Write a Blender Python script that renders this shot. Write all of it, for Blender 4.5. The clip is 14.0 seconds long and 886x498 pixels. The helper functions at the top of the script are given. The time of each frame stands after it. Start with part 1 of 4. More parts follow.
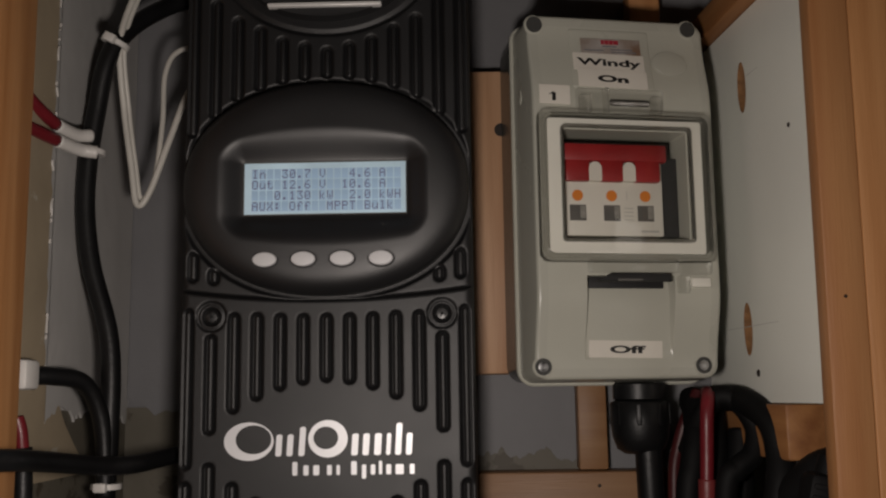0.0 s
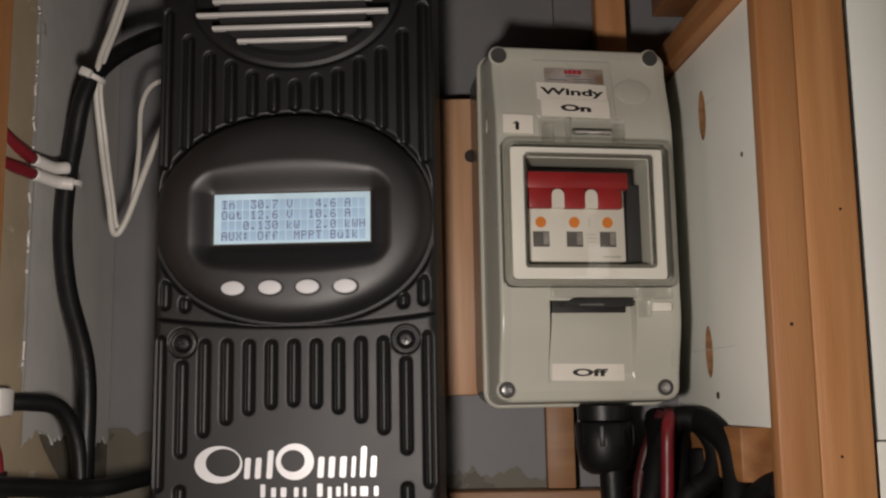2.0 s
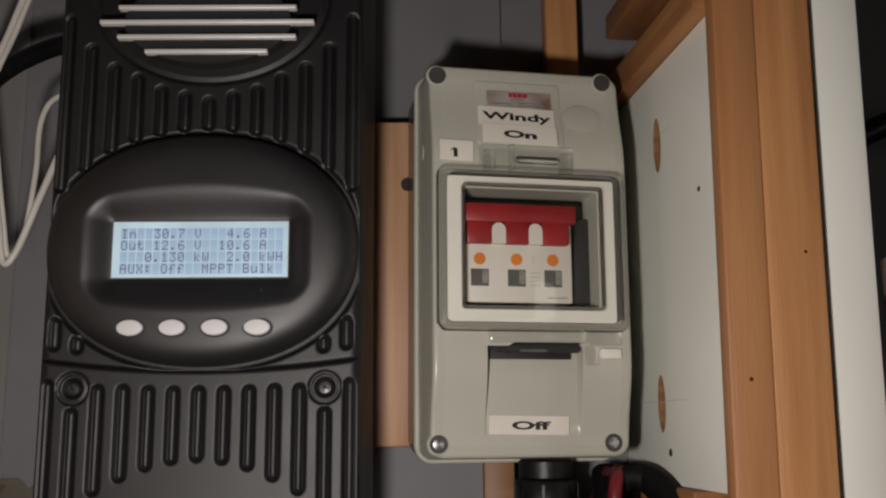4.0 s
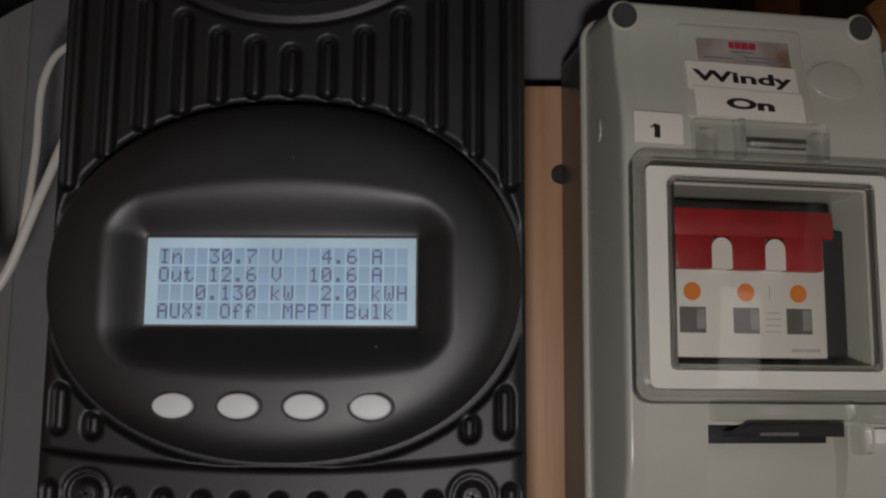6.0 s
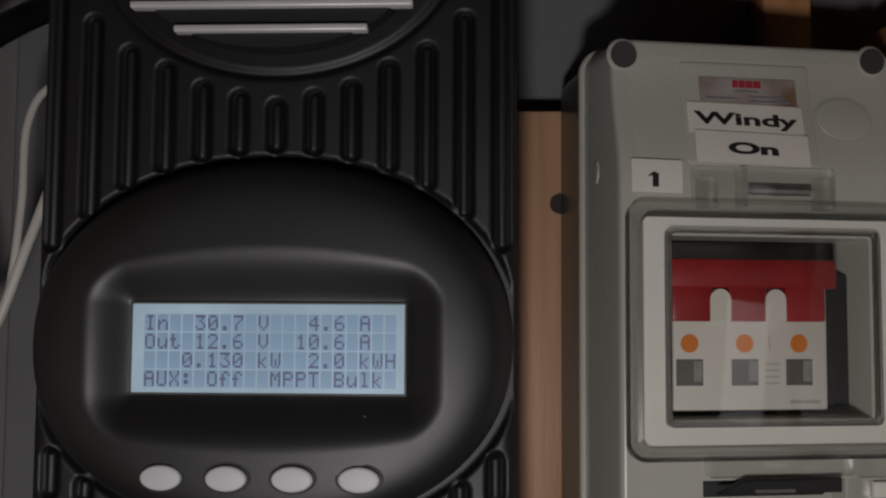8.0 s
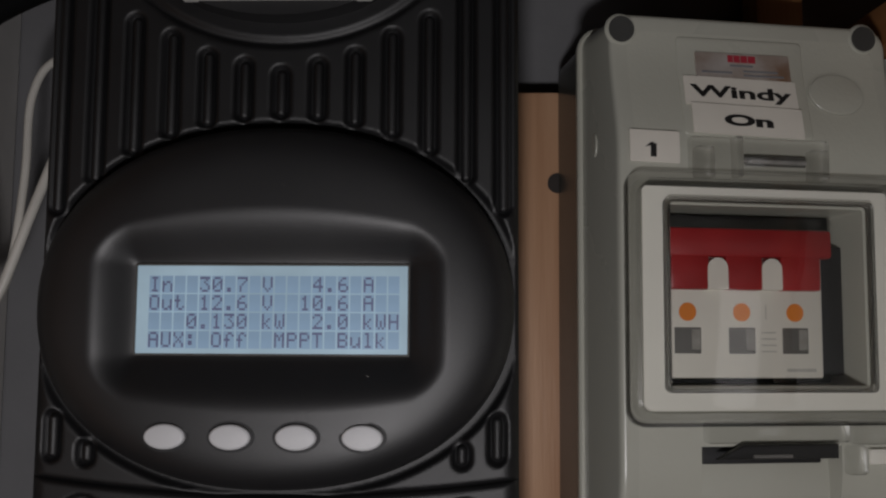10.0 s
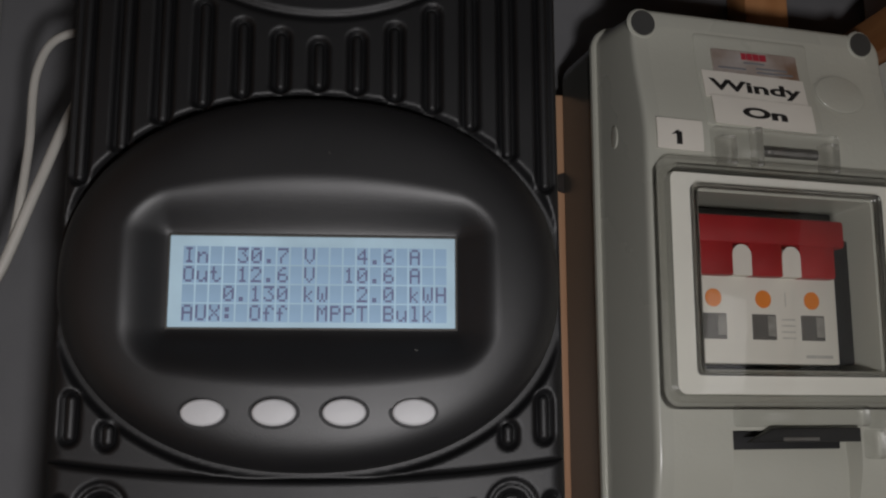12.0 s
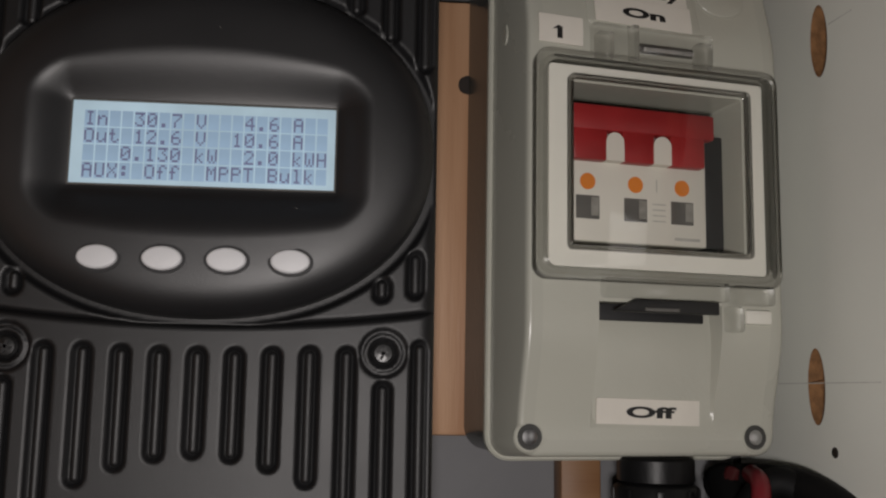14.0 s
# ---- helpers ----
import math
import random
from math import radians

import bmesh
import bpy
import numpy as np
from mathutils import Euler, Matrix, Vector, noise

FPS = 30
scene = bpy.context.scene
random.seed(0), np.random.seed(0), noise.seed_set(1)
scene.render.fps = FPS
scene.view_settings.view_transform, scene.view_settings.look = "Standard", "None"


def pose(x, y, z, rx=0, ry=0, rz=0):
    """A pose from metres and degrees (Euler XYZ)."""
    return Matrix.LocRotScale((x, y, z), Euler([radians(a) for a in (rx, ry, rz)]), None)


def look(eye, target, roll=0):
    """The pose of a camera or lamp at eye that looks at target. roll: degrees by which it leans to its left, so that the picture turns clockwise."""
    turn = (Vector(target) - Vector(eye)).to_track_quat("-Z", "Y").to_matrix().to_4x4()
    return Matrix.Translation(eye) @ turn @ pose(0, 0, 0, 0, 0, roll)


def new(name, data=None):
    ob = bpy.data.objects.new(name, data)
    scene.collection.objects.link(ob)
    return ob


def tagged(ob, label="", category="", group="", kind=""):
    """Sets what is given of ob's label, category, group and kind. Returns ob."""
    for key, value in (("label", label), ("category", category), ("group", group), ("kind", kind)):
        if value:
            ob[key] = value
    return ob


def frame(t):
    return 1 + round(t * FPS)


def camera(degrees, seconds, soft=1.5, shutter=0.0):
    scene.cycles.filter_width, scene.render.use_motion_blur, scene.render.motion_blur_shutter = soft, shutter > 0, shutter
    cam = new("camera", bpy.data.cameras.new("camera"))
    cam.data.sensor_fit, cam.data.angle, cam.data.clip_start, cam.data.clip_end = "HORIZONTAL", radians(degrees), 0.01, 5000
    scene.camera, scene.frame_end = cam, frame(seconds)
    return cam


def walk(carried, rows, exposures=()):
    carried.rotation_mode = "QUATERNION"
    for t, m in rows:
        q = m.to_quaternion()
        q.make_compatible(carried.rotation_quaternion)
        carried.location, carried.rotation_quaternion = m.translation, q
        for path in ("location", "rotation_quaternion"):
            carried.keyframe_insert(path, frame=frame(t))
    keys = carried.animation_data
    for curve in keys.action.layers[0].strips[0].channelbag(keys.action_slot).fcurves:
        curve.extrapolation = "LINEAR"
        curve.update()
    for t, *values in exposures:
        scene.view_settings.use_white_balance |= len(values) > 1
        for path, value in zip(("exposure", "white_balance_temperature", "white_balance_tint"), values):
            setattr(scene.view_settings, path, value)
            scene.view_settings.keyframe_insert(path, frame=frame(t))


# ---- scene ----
cam = camera(48.93, 14.0, soft=2.2)
PATH = [
    (0, (0.0363, -0.0589, 1.4371), (0.0056, 1.9190, 1.7316), -0.88),
    (0.5, (0.0146, -0.0605, 1.4402), (-0.0465, 1.9186, 1.7224), -0.41),
    (1, (0.0141, -0.0652, 1.4403), (-0.0786, 1.9128, 1.7213), -0.34),
    (1.5, (0.0310, -0.0662, 1.4402), (-0.0434, 1.9134, 1.7152), 0.04),
    (2, (0.0616, -0.0735, 1.4464), (0.0019, 1.9027, 1.7484), -1.04),
    (2.5, (0.0721, -0.0709, 1.4481), (0.0468, 1.9035, 1.7667), -1.06),
    (2.7, (0.0744, -0.0686, 1.4433), (0.0533, 1.9025, 1.7819), -0.82),
    (4.8, (0.0768, 0.0478, 1.4662), (0.1037, 2.0154, 1.8239), -0.41),
    (5, (0.0730, 0.0727, 1.4665), (0.0426, 2.0416, 1.8166), -0.06),
    (5.5, (0.0495, 0.1018, 1.4906), (-0.0250, 2.0775, 1.7922), -0.39),
    (6, (0.0265, 0.1210, 1.5045), (-0.0232, 2.0992, 1.7945), 0.38),
    (6.5, (0.0199, 0.1282, 1.5150), (-0.0382, 2.1100, 1.7779), 1.11),
    (7, (0.0288, 0.1303, 1.5329), (-0.0449, 2.1221, 1.6972), 0.97),
    (7.5, (0.0302, 0.1227, 1.5411), (-0.0417, 2.1156, 1.6935), 0.70),
    (8, (0.0346, 0.1232, 1.5437), (-0.0535, 2.1161, 1.6878), 0.27),
    (8.5, (0.0358, 0.1263, 1.5444), (-0.0548, 2.1197, 1.6786), 0.14),
    (10.8, (0.0160, 0.1192, 1.5059), (0.0280, 2.0935, 1.8252), 0.69),
    (11, (0.0020, 0.1229, 1.5015), (0.0732, 2.0915, 1.8476), 0.19),
    (11.5, (-0.0108, 0.1302, 1.4985), (0.1333, 2.0955, 1.8402), -0.10),
    (12, (-0.0140, 0.1312, 1.4979), (0.1542, 2.0933, 1.8468), -0.13),
    (12.5, (-0.0081, 0.1288, 1.4936), (0.1592, 2.0904, 1.8456), 0.29),
    (13, (0.0001, 0.1210, 1.4914), (0.1707, 2.0841, 1.8339), 0.29),
    (13.3, (0.0038, 0.1178, 1.4892), (0.1791, 2.0833, 1.8152), 0.31),
    (13.5, (0.0082, 0.1184, 1.4831), (0.1738, 2.0851, 1.8070), 0.51),
    (14, (0.0190, 0.1081, 1.4633), (0.1976, 2.0782, 1.7576), 0.87),
]
walk(cam, [(t, look(eye, target, roll)) for t, eye, target, roll in PATH],
     exposures=[(0, -0.70, 6950, 16), (0.5, -0.50, 7000, 17), (1.0, -0.34, 7000, 17), (2.0, -0.10, 6950, 16), (2.7, 0.0, 6950, 16), (5, -0.36, 6600, 15), (5.5, -0.58, 6600, 16), (6, -0.66, 6350, 15), (7, -0.88, 6250, 14),
                (8.7, -0.86, 6300, 16), (11, -0.82, 6150, 13), (12, -0.56, 6200, 13), (12.5, -0.45, 6300, 15), (13.3, -0.42, 6450, 15), (14, -0.38, 6500, 14)])

# ---- world, window light, exposure ----
world = bpy.data.worlds.new("world")
scene.world = world
world.use_nodes = True
wn = world.node_tree
sky = wn.nodes.new("ShaderNodeTexSky")
sky.sky_type, sky.sun_disc = "NISHITA", False
sky.sun_elevation, sky.sun_rotation = radians(30), radians(200)
wn.links.new(sky.outputs[0], wn.nodes["Background"].inputs[0])
wn.nodes["Background"].inputs[1].default_value = 0.08

ROOM = (-1.3, 1.9, -1.5, 0.51, 0.0, 2.4)
WIN = (1.28, 1.62, 0.95, 1.75)
lamp = bpy.data.lights.new("window_light", "AREA")
lamp.shape, lamp.size, lamp.size_y, lamp.energy = "RECTANGLE", WIN[1] - WIN[0], WIN[3] - WIN[2], 1.6
lamp.color = (1.0, 0.97, 0.93)
new("window_light", lamp).matrix_world = look(((WIN[0] + WIN[1]) / 2, ROOM[2] + 0.02, (WIN[2] + WIN[3]) / 2), (0.1, 0.5, 1.5))
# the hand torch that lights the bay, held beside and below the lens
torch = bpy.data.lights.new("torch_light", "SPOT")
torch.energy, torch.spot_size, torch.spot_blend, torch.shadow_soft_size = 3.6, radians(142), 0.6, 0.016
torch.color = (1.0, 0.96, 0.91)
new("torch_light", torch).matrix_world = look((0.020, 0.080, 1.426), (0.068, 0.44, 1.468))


# ---- materials ----
def mat(name, colour, rough=0.5, metal=0.0, vary=0.12, scale=40.0, bump=0.05, bump_scale=400.0, stretch=(1, 1, 1), colour2=None, spec=0.5, contrast=(0.35, 0.65)):
    m = bpy.data.materials.new(name)
    m.use_nodes = True
    t = m.node_tree
    b = t.nodes["Principled BSDF"]
    co = t.nodes.new("ShaderNodeTexCoord")
    mp = t.nodes.new("ShaderNodeMapping")
    mp.inputs["Scale"].default_value = stretch
    t.links.new(co.outputs["Object"], mp.inputs["Vector"])
    big = t.nodes.new("ShaderNodeTexNoise")
    big.inputs["Scale"].default_value, big.inputs["Detail"].default_value = scale, 6.0
    t.links.new(mp.outputs[0], big.inputs["Vector"])
    ramp = t.nodes.new("ShaderNodeValToRGB")
    ramp.color_ramp.elements[0].position, ramp.color_ramp.elements[1].position = contrast
    c2 = colour2 or tuple(c * (1 - vary) for c in colour)
    ramp.color_ramp.elements[0].color = (*c2, 1)
    ramp.color_ramp.elements[1].color = (*colour, 1)
    t.links.new(big.outputs["Fac"], ramp.inputs[0])
    t.links.new(ramp.outputs[0], b.inputs["Base Color"])
    fine = t.nodes.new("ShaderNodeTexNoise")
    fine.inputs["Scale"].default_value, fine.inputs["Detail"].default_value = bump_scale, 3.0
    t.links.new(mp.outputs[0], fine.inputs["Vector"])
    bp = t.nodes.new("ShaderNodeBump")
    bp.inputs["Strength"].default_value, bp.inputs["Distance"].default_value = bump, 0.002
    t.links.new(fine.outputs["Fac"], bp.inputs["Height"])
    t.links.new(bp.outputs[0], b.inputs["Normal"])
    rr = t.nodes.new("ShaderNodeMapRange")
    rr.inputs["To Min"].default_value, rr.inputs["To Max"].default_value = max(0, rough - 0.06), min(1, rough + 0.06)
    t.links.new(big.outputs["Fac"], rr.inputs["Value"])
    t.links.new(rr.outputs[0], b.inputs["Roughness"])
    b.inputs["Metallic"].default_value = metal
    b.inputs["Specular IOR Level"].default_value = spec
    return m


def pine(name, light, dark, along="z"):
    """Sawn softwood: long growth-ring streaks along one axis, with fine fibre."""
    m = mat(name, light, 0.5, bump=0.12, bump_scale=160, scale=16, colour2=dark, contrast=(0.3, 0.7),
            stretch={"z": (7, 7, 0.35), "x": (0.35, 7, 7), "y": (7, 0.35, 7)}[along])
    return m


def paint(name, colour, under, amount, scale=14.0):
    """Old wall paint with patches torn down to what lies under it."""
    m = mat(name, colour, 0.6, vary=0.1, scale=25, bump=0.15, bump_scale=120)
    t = m.node_tree
    b = t.nodes["Principled BSDF"]
    src = b.inputs["Base Color"].links[0].from_socket
    n = t.nodes.new("ShaderNodeTexNoise")
    n.inputs["Scale"].default_value, n.inputs["Detail"].default_value, n.inputs["Roughness"].default_value = scale, 8, 0.65
    co = t.nodes.new("ShaderNodeTexCoord")
    t.links.new(co.outputs["Object"], n.inputs["Vector"])
    r = t.nodes.new("ShaderNodeValToRGB")
    r.color_ramp.elements[0].position, r.color_ramp.elements[1].position = amount, amount + 0.02
    r.color_ramp.elements[0].color, r.color_ramp.elements[1].color = (1, 1, 1, 1), (0, 0, 0, 1)
    t.links.new(n.outputs["Fac"], r.inputs[0])
    mix = t.nodes.new("ShaderNodeMix")
    mix.data_type = "RGBA"
    t.links.new(r.outputs[0], mix.inputs["Factor"])
    t.links.new(src, mix.inputs["A"])
    mix.inputs["B"].default_value = (*under, 1)
    t.links.new(mix.outputs["Result"], b.inputs["Base Color"])
    return m


def clear(name, tint, rough=0.03, alpha=0.86):
    """Thin clear moulding: see-through with a real gloss."""
    m = bpy.data.materials.new(name)
    m.use_nodes = True
    t = m.node_tree
    out = t.nodes["Material Output"]
    t.nodes.remove(t.nodes["Principled BSDF"])
    tr = t.nodes.new("ShaderNodeBsdfTransparent")
    tr.inputs[0].default_value = (*tint, 1)
    gl = t.nodes.new("ShaderNodeBsdfGlossy")
    gl.inputs["Roughness"].default_value = rough
    fr = t.nodes.new("ShaderNodeFresnel")
    fr.inputs[0].default_value = 1.49
    mx = t.nodes.new("ShaderNodeMixShader")
    t.links.new(fr.outputs[0], mx.inputs[0])
    t.links.new(tr.outputs[0], mx.inputs[1])
    t.links.new(gl.outputs[0], mx.inputs[2])
    t.links.new(mx.outputs[0], out.inputs[0])
    return m


def glow(name, colour, strength, rough=0.25):
    m = mat(name, colour, rough, vary=0.2, scale=35, bump=0.0)
    b = m.node_tree.nodes["Principled BSDF"]
    ramp = b.inputs["Base Color"].links[0].from_socket
    m.node_tree.links.new(ramp, b.inputs["Emission Color"])
    b.inputs["Emission Strength"].default_value = strength
    return m


BLACK = mat("black_powder_coat", (0.0048, 0.0048, 0.0055), 0.51, spec=0.62, vary=0.25, scale=30, bump=0.10, bump_scale=2600)
BLACK_GLOSS = mat("black_satin_plastic", (0.0120, 0.0119, 0.0128), 0.47, spec=0.75, vary=0.2, scale=30, bump=0.07, bump_scale=2800)
DEEP = mat("black_recess", (0.012, 0.012, 0.013), 0.6, scale=50)
BUTTON = mat("grey_rubber", (0.62, 0.62, 0.63), 0.5, vary=0.06, bump=0.05)
SLAT = mat("pale_metal_slat", (0.75, 0.74, 0.72), 0.4, metal=0.2, vary=0.06, scale=80)
SILVER = mat("silver_print", (0.80, 0.80, 0.82), 0.42, metal=0.25, vary=0.05, scale=60)
STEEL = mat("bright_steel", (0.7, 0.69, 0.67), 0.22, metal=1.0, vary=0.1)
SCREW = mat("zinc_screw", (0.5, 0.5, 0.5), 0.3, metal=1.0, vary=0.2, scale=300)
SPRING = mat("dull_spring_steel", (0.3, 0.29, 0.27), 0.42, metal=0.7, vary=0.25, scale=300)
DARK_SCREW = mat("blackened_screw", (0.06, 0.06, 0.06), 0.35, metal=0.8, vary=0.2, scale=300)
GREY = mat("light_grey_abs", (0.485, 0.482, 0.415), 0.29, vary=0.06, scale=18, bump=0.06, bump_scale=700)
GREY_SIDE = mat("smooth_moulded_abs", (0.46, 0.457, 0.395), 0.28, vary=0.05, scale=18, bump=0.0)
HOLE_GREY = mat("shaded_hole", (0.05, 0.05, 0.047), 0.6, vary=0.15)
# base grey set far below the lid's, with the side shade in the colour
GREY_BASE_SHADED = mat("grey_base_shaded", (0.085, 0.085, 0.077), 0.24, vary=0.08, scale=18, bump=0.06, bump_scale=700)
BEZEL = mat("white_frame_plastic", (0.80, 0.78, 0.70), 0.45, vary=0.05, scale=30)
MCB = mat("white_breaker_plastic", (0.68, 0.655, 0.58), 0.42, vary=0.05, scale=30)
RED = mat("red_toggle_plastic", (0.33, 0.021, 0.022), 0.4, vary=0.22, scale=60)
ORANGE = mat("orange_dot", (0.72, 0.22, 0.03), 0.5, vary=0.1)
SMOKE = mat("grey_flag_window", (0.13, 0.125, 0.115), 0.25, vary=0.2, scale=80)
LABEL = mat("white_label_tape", (0.76, 0.72, 0.64), 0.45, vary=0.07, scale=60, bump=0.03)
INK = mat("black_ink", (0.015, 0.015, 0.015), 0.5, vary=0.1)
RED_INK = mat("red_ink", (0.4, 0.03, 0.05), 0.5, vary=0.1)
PENCIL = mat("soft_pencil", (0.64, 0.63, 0.59), 0.5, vary=0.3, scale=200)
PALE_INK = mat("pale_grey_ink", (0.46, 0.45, 0.41), 0.5, vary=0.15, scale=400)
FLAG = mat("pale_flag", (0.30, 0.29, 0.26), 0.3, vary=0.3, scale=300)
GREY_INK = mat("grey_ink", (0.22, 0.22, 0.23), 0.5, vary=0.1)
RUBBER = mat("black_cable_sheath", (0.008, 0.008, 0.0085), 0.42, spec=0.35, vary=0.3, scale=60, bump=0.06)
# blacker copy of the cable sheath, shade under the enclosure included
SHEATH_SHADED = mat("black_sheath_shaded", (0.004, 0.004, 0.0043), 0.66, spec=0.2, vary=0.3, scale=60, bump=0.06)
RED_SLEEVE = mat("red_sleeve", (0.20, 0.03, 0.03), 0.45, vary=0.2, scale=60)
RED_DARK = mat("dark_red_sheath", (0.06, 0.008, 0.009), 0.45, vary=0.2, scale=60)
RED_CABLE = mat("red_cable_sheath", (0.17, 0.012, 0.018), 0.4, vary=0.2, scale=60)
WHITE_WIRE = mat("white_flex", (0.6, 0.58, 0.53), 0.45, vary=0.15, scale=60)
TIE = mat("nylon_tie", (0.62, 0.6, 0.57), 0.4, vary=0.1)
BOARD = mat("white_melamine", (0.81, 0.82, 0.755), 0.35, vary=0.07, scale=9, bump=0.04, bump_scale=250)
CHIP = mat("raw_chipboard", (0.34, 0.17, 0.07), 0.8, vary=0.4, scale=300, bump=0.3)
PINE = pine("pine_upright", (0.55, 0.27, 0.11), (0.38, 0.16, 0.055))
# pine darkened so its colour carries the dimness below the enclosure
PINE_X_SHADED = pine("pine_across_shaded", (0.31, 0.165, 0.075), (0.22, 0.10, 0.04), "x")
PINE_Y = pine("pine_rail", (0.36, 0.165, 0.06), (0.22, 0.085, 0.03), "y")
PINE_B = pine("browner_pine", (0.43, 0.205, 0.082), (0.33, 0.135, 0.048))
PINE_PINK = pine("planed_pine", (0.60, 0.36, 0.215), (0.40, 0.205, 0.105))
KNOT = mat("dark_knot", (0.022, 0.014, 0.010), 0.6, vary=0.4, scale=300)
WALL_GREY = paint("grey_painted_wall", (0.175, 0.175, 0.182), (0.10, 0.09, 0.075), 0.3)
WALL_LOW = paint("stripped_wall", (0.12, 0.107, 0.082), (0.065, 0.053, 0.037), 0.42, 30)
WALL_WHITE = paint("old_white_paint", (0.46, 0.45, 0.435), (0.27, 0.23, 0.18), 0.32)
LIP = mat("curled_paint", (0.5, 0.48, 0.45), 0.5, vary=0.15, scale=120)
TAN = paint("bare_plaster", (0.36, 0.29, 0.20), (0.44, 0.40, 0.33), 0.36, 30)
ROOMPAINT = mat("room_paint", (0.3, 0.29, 0.27), 0.7, vary=0.06, scale=3)
FLOORMAT = mat("room_floor", (0.2, 0.16, 0.12), 0.6, vary=0.2, scale=6)
CLEAR = clear("clear_polycarbonate", (0.965, 0.97, 0.96), 0.04)
CLEAR_EDGE = clear("clear_moulding", (0.765, 0.76, 0.75), 0.12)
CLEAR_LATCH = clear("clear_latch", (0.82, 0.82, 0.81), 0.14)
# brown mottling in the colour stands for what the foil reflects
FOIL = mat("foil_painted_reflections", (0.68, 0.65, 0.62), 0.36, metal=0.45, vary=0.6, scale=60, colour2=(0.34, 0.22, 0.15))
LCD = glow("lcd_backlight", (0.54, 0.74, 0.86), 0.215)
LCD_CELL = glow("lcd_cell", (0.37, 0.55, 0.74), 0.195)
LCD_INK = glow("lcd_segment", (0.19, 0.20, 0.34), 0.16)
RED_PAINT = mat("red_enamel", (0.5, 0.02, 0.025), 0.3, vary=0.1)


# ---- builders ----
def link(name, bm, material, parent=None, label="", smooth=False):
    me = bpy.data.meshes.new(name)
    bm.normal_update()
    bm.to_mesh(me)
    bm.free()
    me.materials.append(material)
    for p in me.polygons:
        p.use_smooth = True
    if not smooth:
        me.set_sharp_from_angle(angle=radians(34))
    ob = new(name, me)
    if material.name == "clear_polycarbonate" or name in ("hinge", "hinge_arm", "latch", "latch_tab", "latch_loop"):
        ob.visible_shadow = False
    if parent is not None:
        ob.parent = parent
    if label:
        tagged(ob, label)
    return ob


def part(name, bm, material, parent, label="", smooth=False):
    return link(name, bm, material, parent, label, smooth)


def thing(name, label, category, m=None, group="", kind=""):
    ob = new(name)
    ob.empty_display_size = 0.02
    if m is not None:
        ob.matrix_world = m
    return tagged(ob, label, category, group, kind)


def box(x0, x1, y0, y1, z0, z1, r=0.0, seg=2, bm=None):
    bm = bm or bmesh.new()
    v = bmesh.ops.create_cube(bm, size=1.0)["verts"]
    bmesh.ops.scale(bm, vec=(x1 - x0, y1 - y0, z1 - z0), verts=v)
    bmesh.ops.translate(bm, vec=((x0 + x1) / 2, (y0 + y1) / 2, (z0 + z1) / 2), verts=v)
    if r > 0:
        e = list({e for q in v for e in q.link_edges})
        bmesh.ops.bevel(bm, geom=e, offset=r, segments=seg, affect="EDGES", profile=0.5)
    return bm


def rrect(x0, x1, z0, z1, r, n=6):
    """Outline of a rounded rectangle, anticlockwise as seen from the front."""
    pts = []
    for cx, cz, a0 in ((x1 - r, z0 + r, -90), (x1 - r, z1 - r, 0), (x0 + r, z1 - r, 90), (x0 + r, z0 + r, 180)):
        for i in range(n + 1):
            a = radians(a0 + 90 * i / n)
            pts.append((cx + r * math.cos(a), cz + r * math.sin(a)))
    return pts


def ellipse(cx, cz, a, b, n=32, power=2.0):
    out = []
    for i in range(n):
        t = 2 * math.pi * i / n
        c, s = math.cos(t), math.sin(t)
        out.append((cx + a * math.copysign(abs(c) ** (2 / power), c), cz + b * math.copysign(abs(s) ** (2 / power), s)))
    return out


def loft(rings, cap_front=True, cap_back=True, bm=None):
    """Skin through outlines: rings of (points, y), front first."""
    bm = bm or bmesh.new()
    rows = [[bm.verts.new((x, y, z)) for x, z in pts] for pts, y in rings]
    n = len(rows[0])
    for a, b in zip(rows, rows[1:]):
        for i in range(n):
            bm.faces.new((a[i], b[i], b[(i + 1) % n], a[(i + 1) % n]))
    if cap_front:
        bm.faces.new(rows[0])
    if cap_back:
        bm.faces.new(list(reversed(rows[-1])))
    return bm


def slab(pts, y0, y1, r=0.0, cx=None, cz=None):
    """A plate of that outline from y0 (front) to y1, its front edge eased by r."""
    if r <= 0:
        return loft([(pts, y0), (pts, y1)])
    cx = sum(p[0] for p in pts) / len(pts)
    cz = sum(p[1] for p in pts) / len(pts)
    hx = max(abs(p[0] - cx) for p in pts)
    hz = max(abs(p[1] - cz) for p in pts)
    rings = []
    for k in range(4):
        a = radians(90 * k / 3)
        d = r * (1 - math.sin(a))
        rings.append(([(cx + (x - cx) * (1 - d / hx), cz + (z - cz) * (1 - d / hz)) for x, z in pts], y0 + r * (1 - math.cos(a))))
    rings.append((pts, y1))
    return loft(rings)


def frame_plate(outer, inner, y0, y1, bm=None):
    """A flat ring between two outlines with equal point counts."""
    bm = bm or bmesh.new()
    n = len(outer)
    q = [[bm.verts.new((x, y, z)) for x, z in pts] for pts, y in ((outer, y0), (inner, y0), (inner, y1), (outer, y1))]
    for a, b in ((0, 1), (1, 2), (2, 3), (3, 0)):
        for i in range(n):
            bm.faces.new((q[a][i], q[b][i], q[b][(i + 1) % n], q[a][(i + 1) % n]))
    bmesh.ops.recalc_face_normals(bm, faces=bm.faces)
    return bm


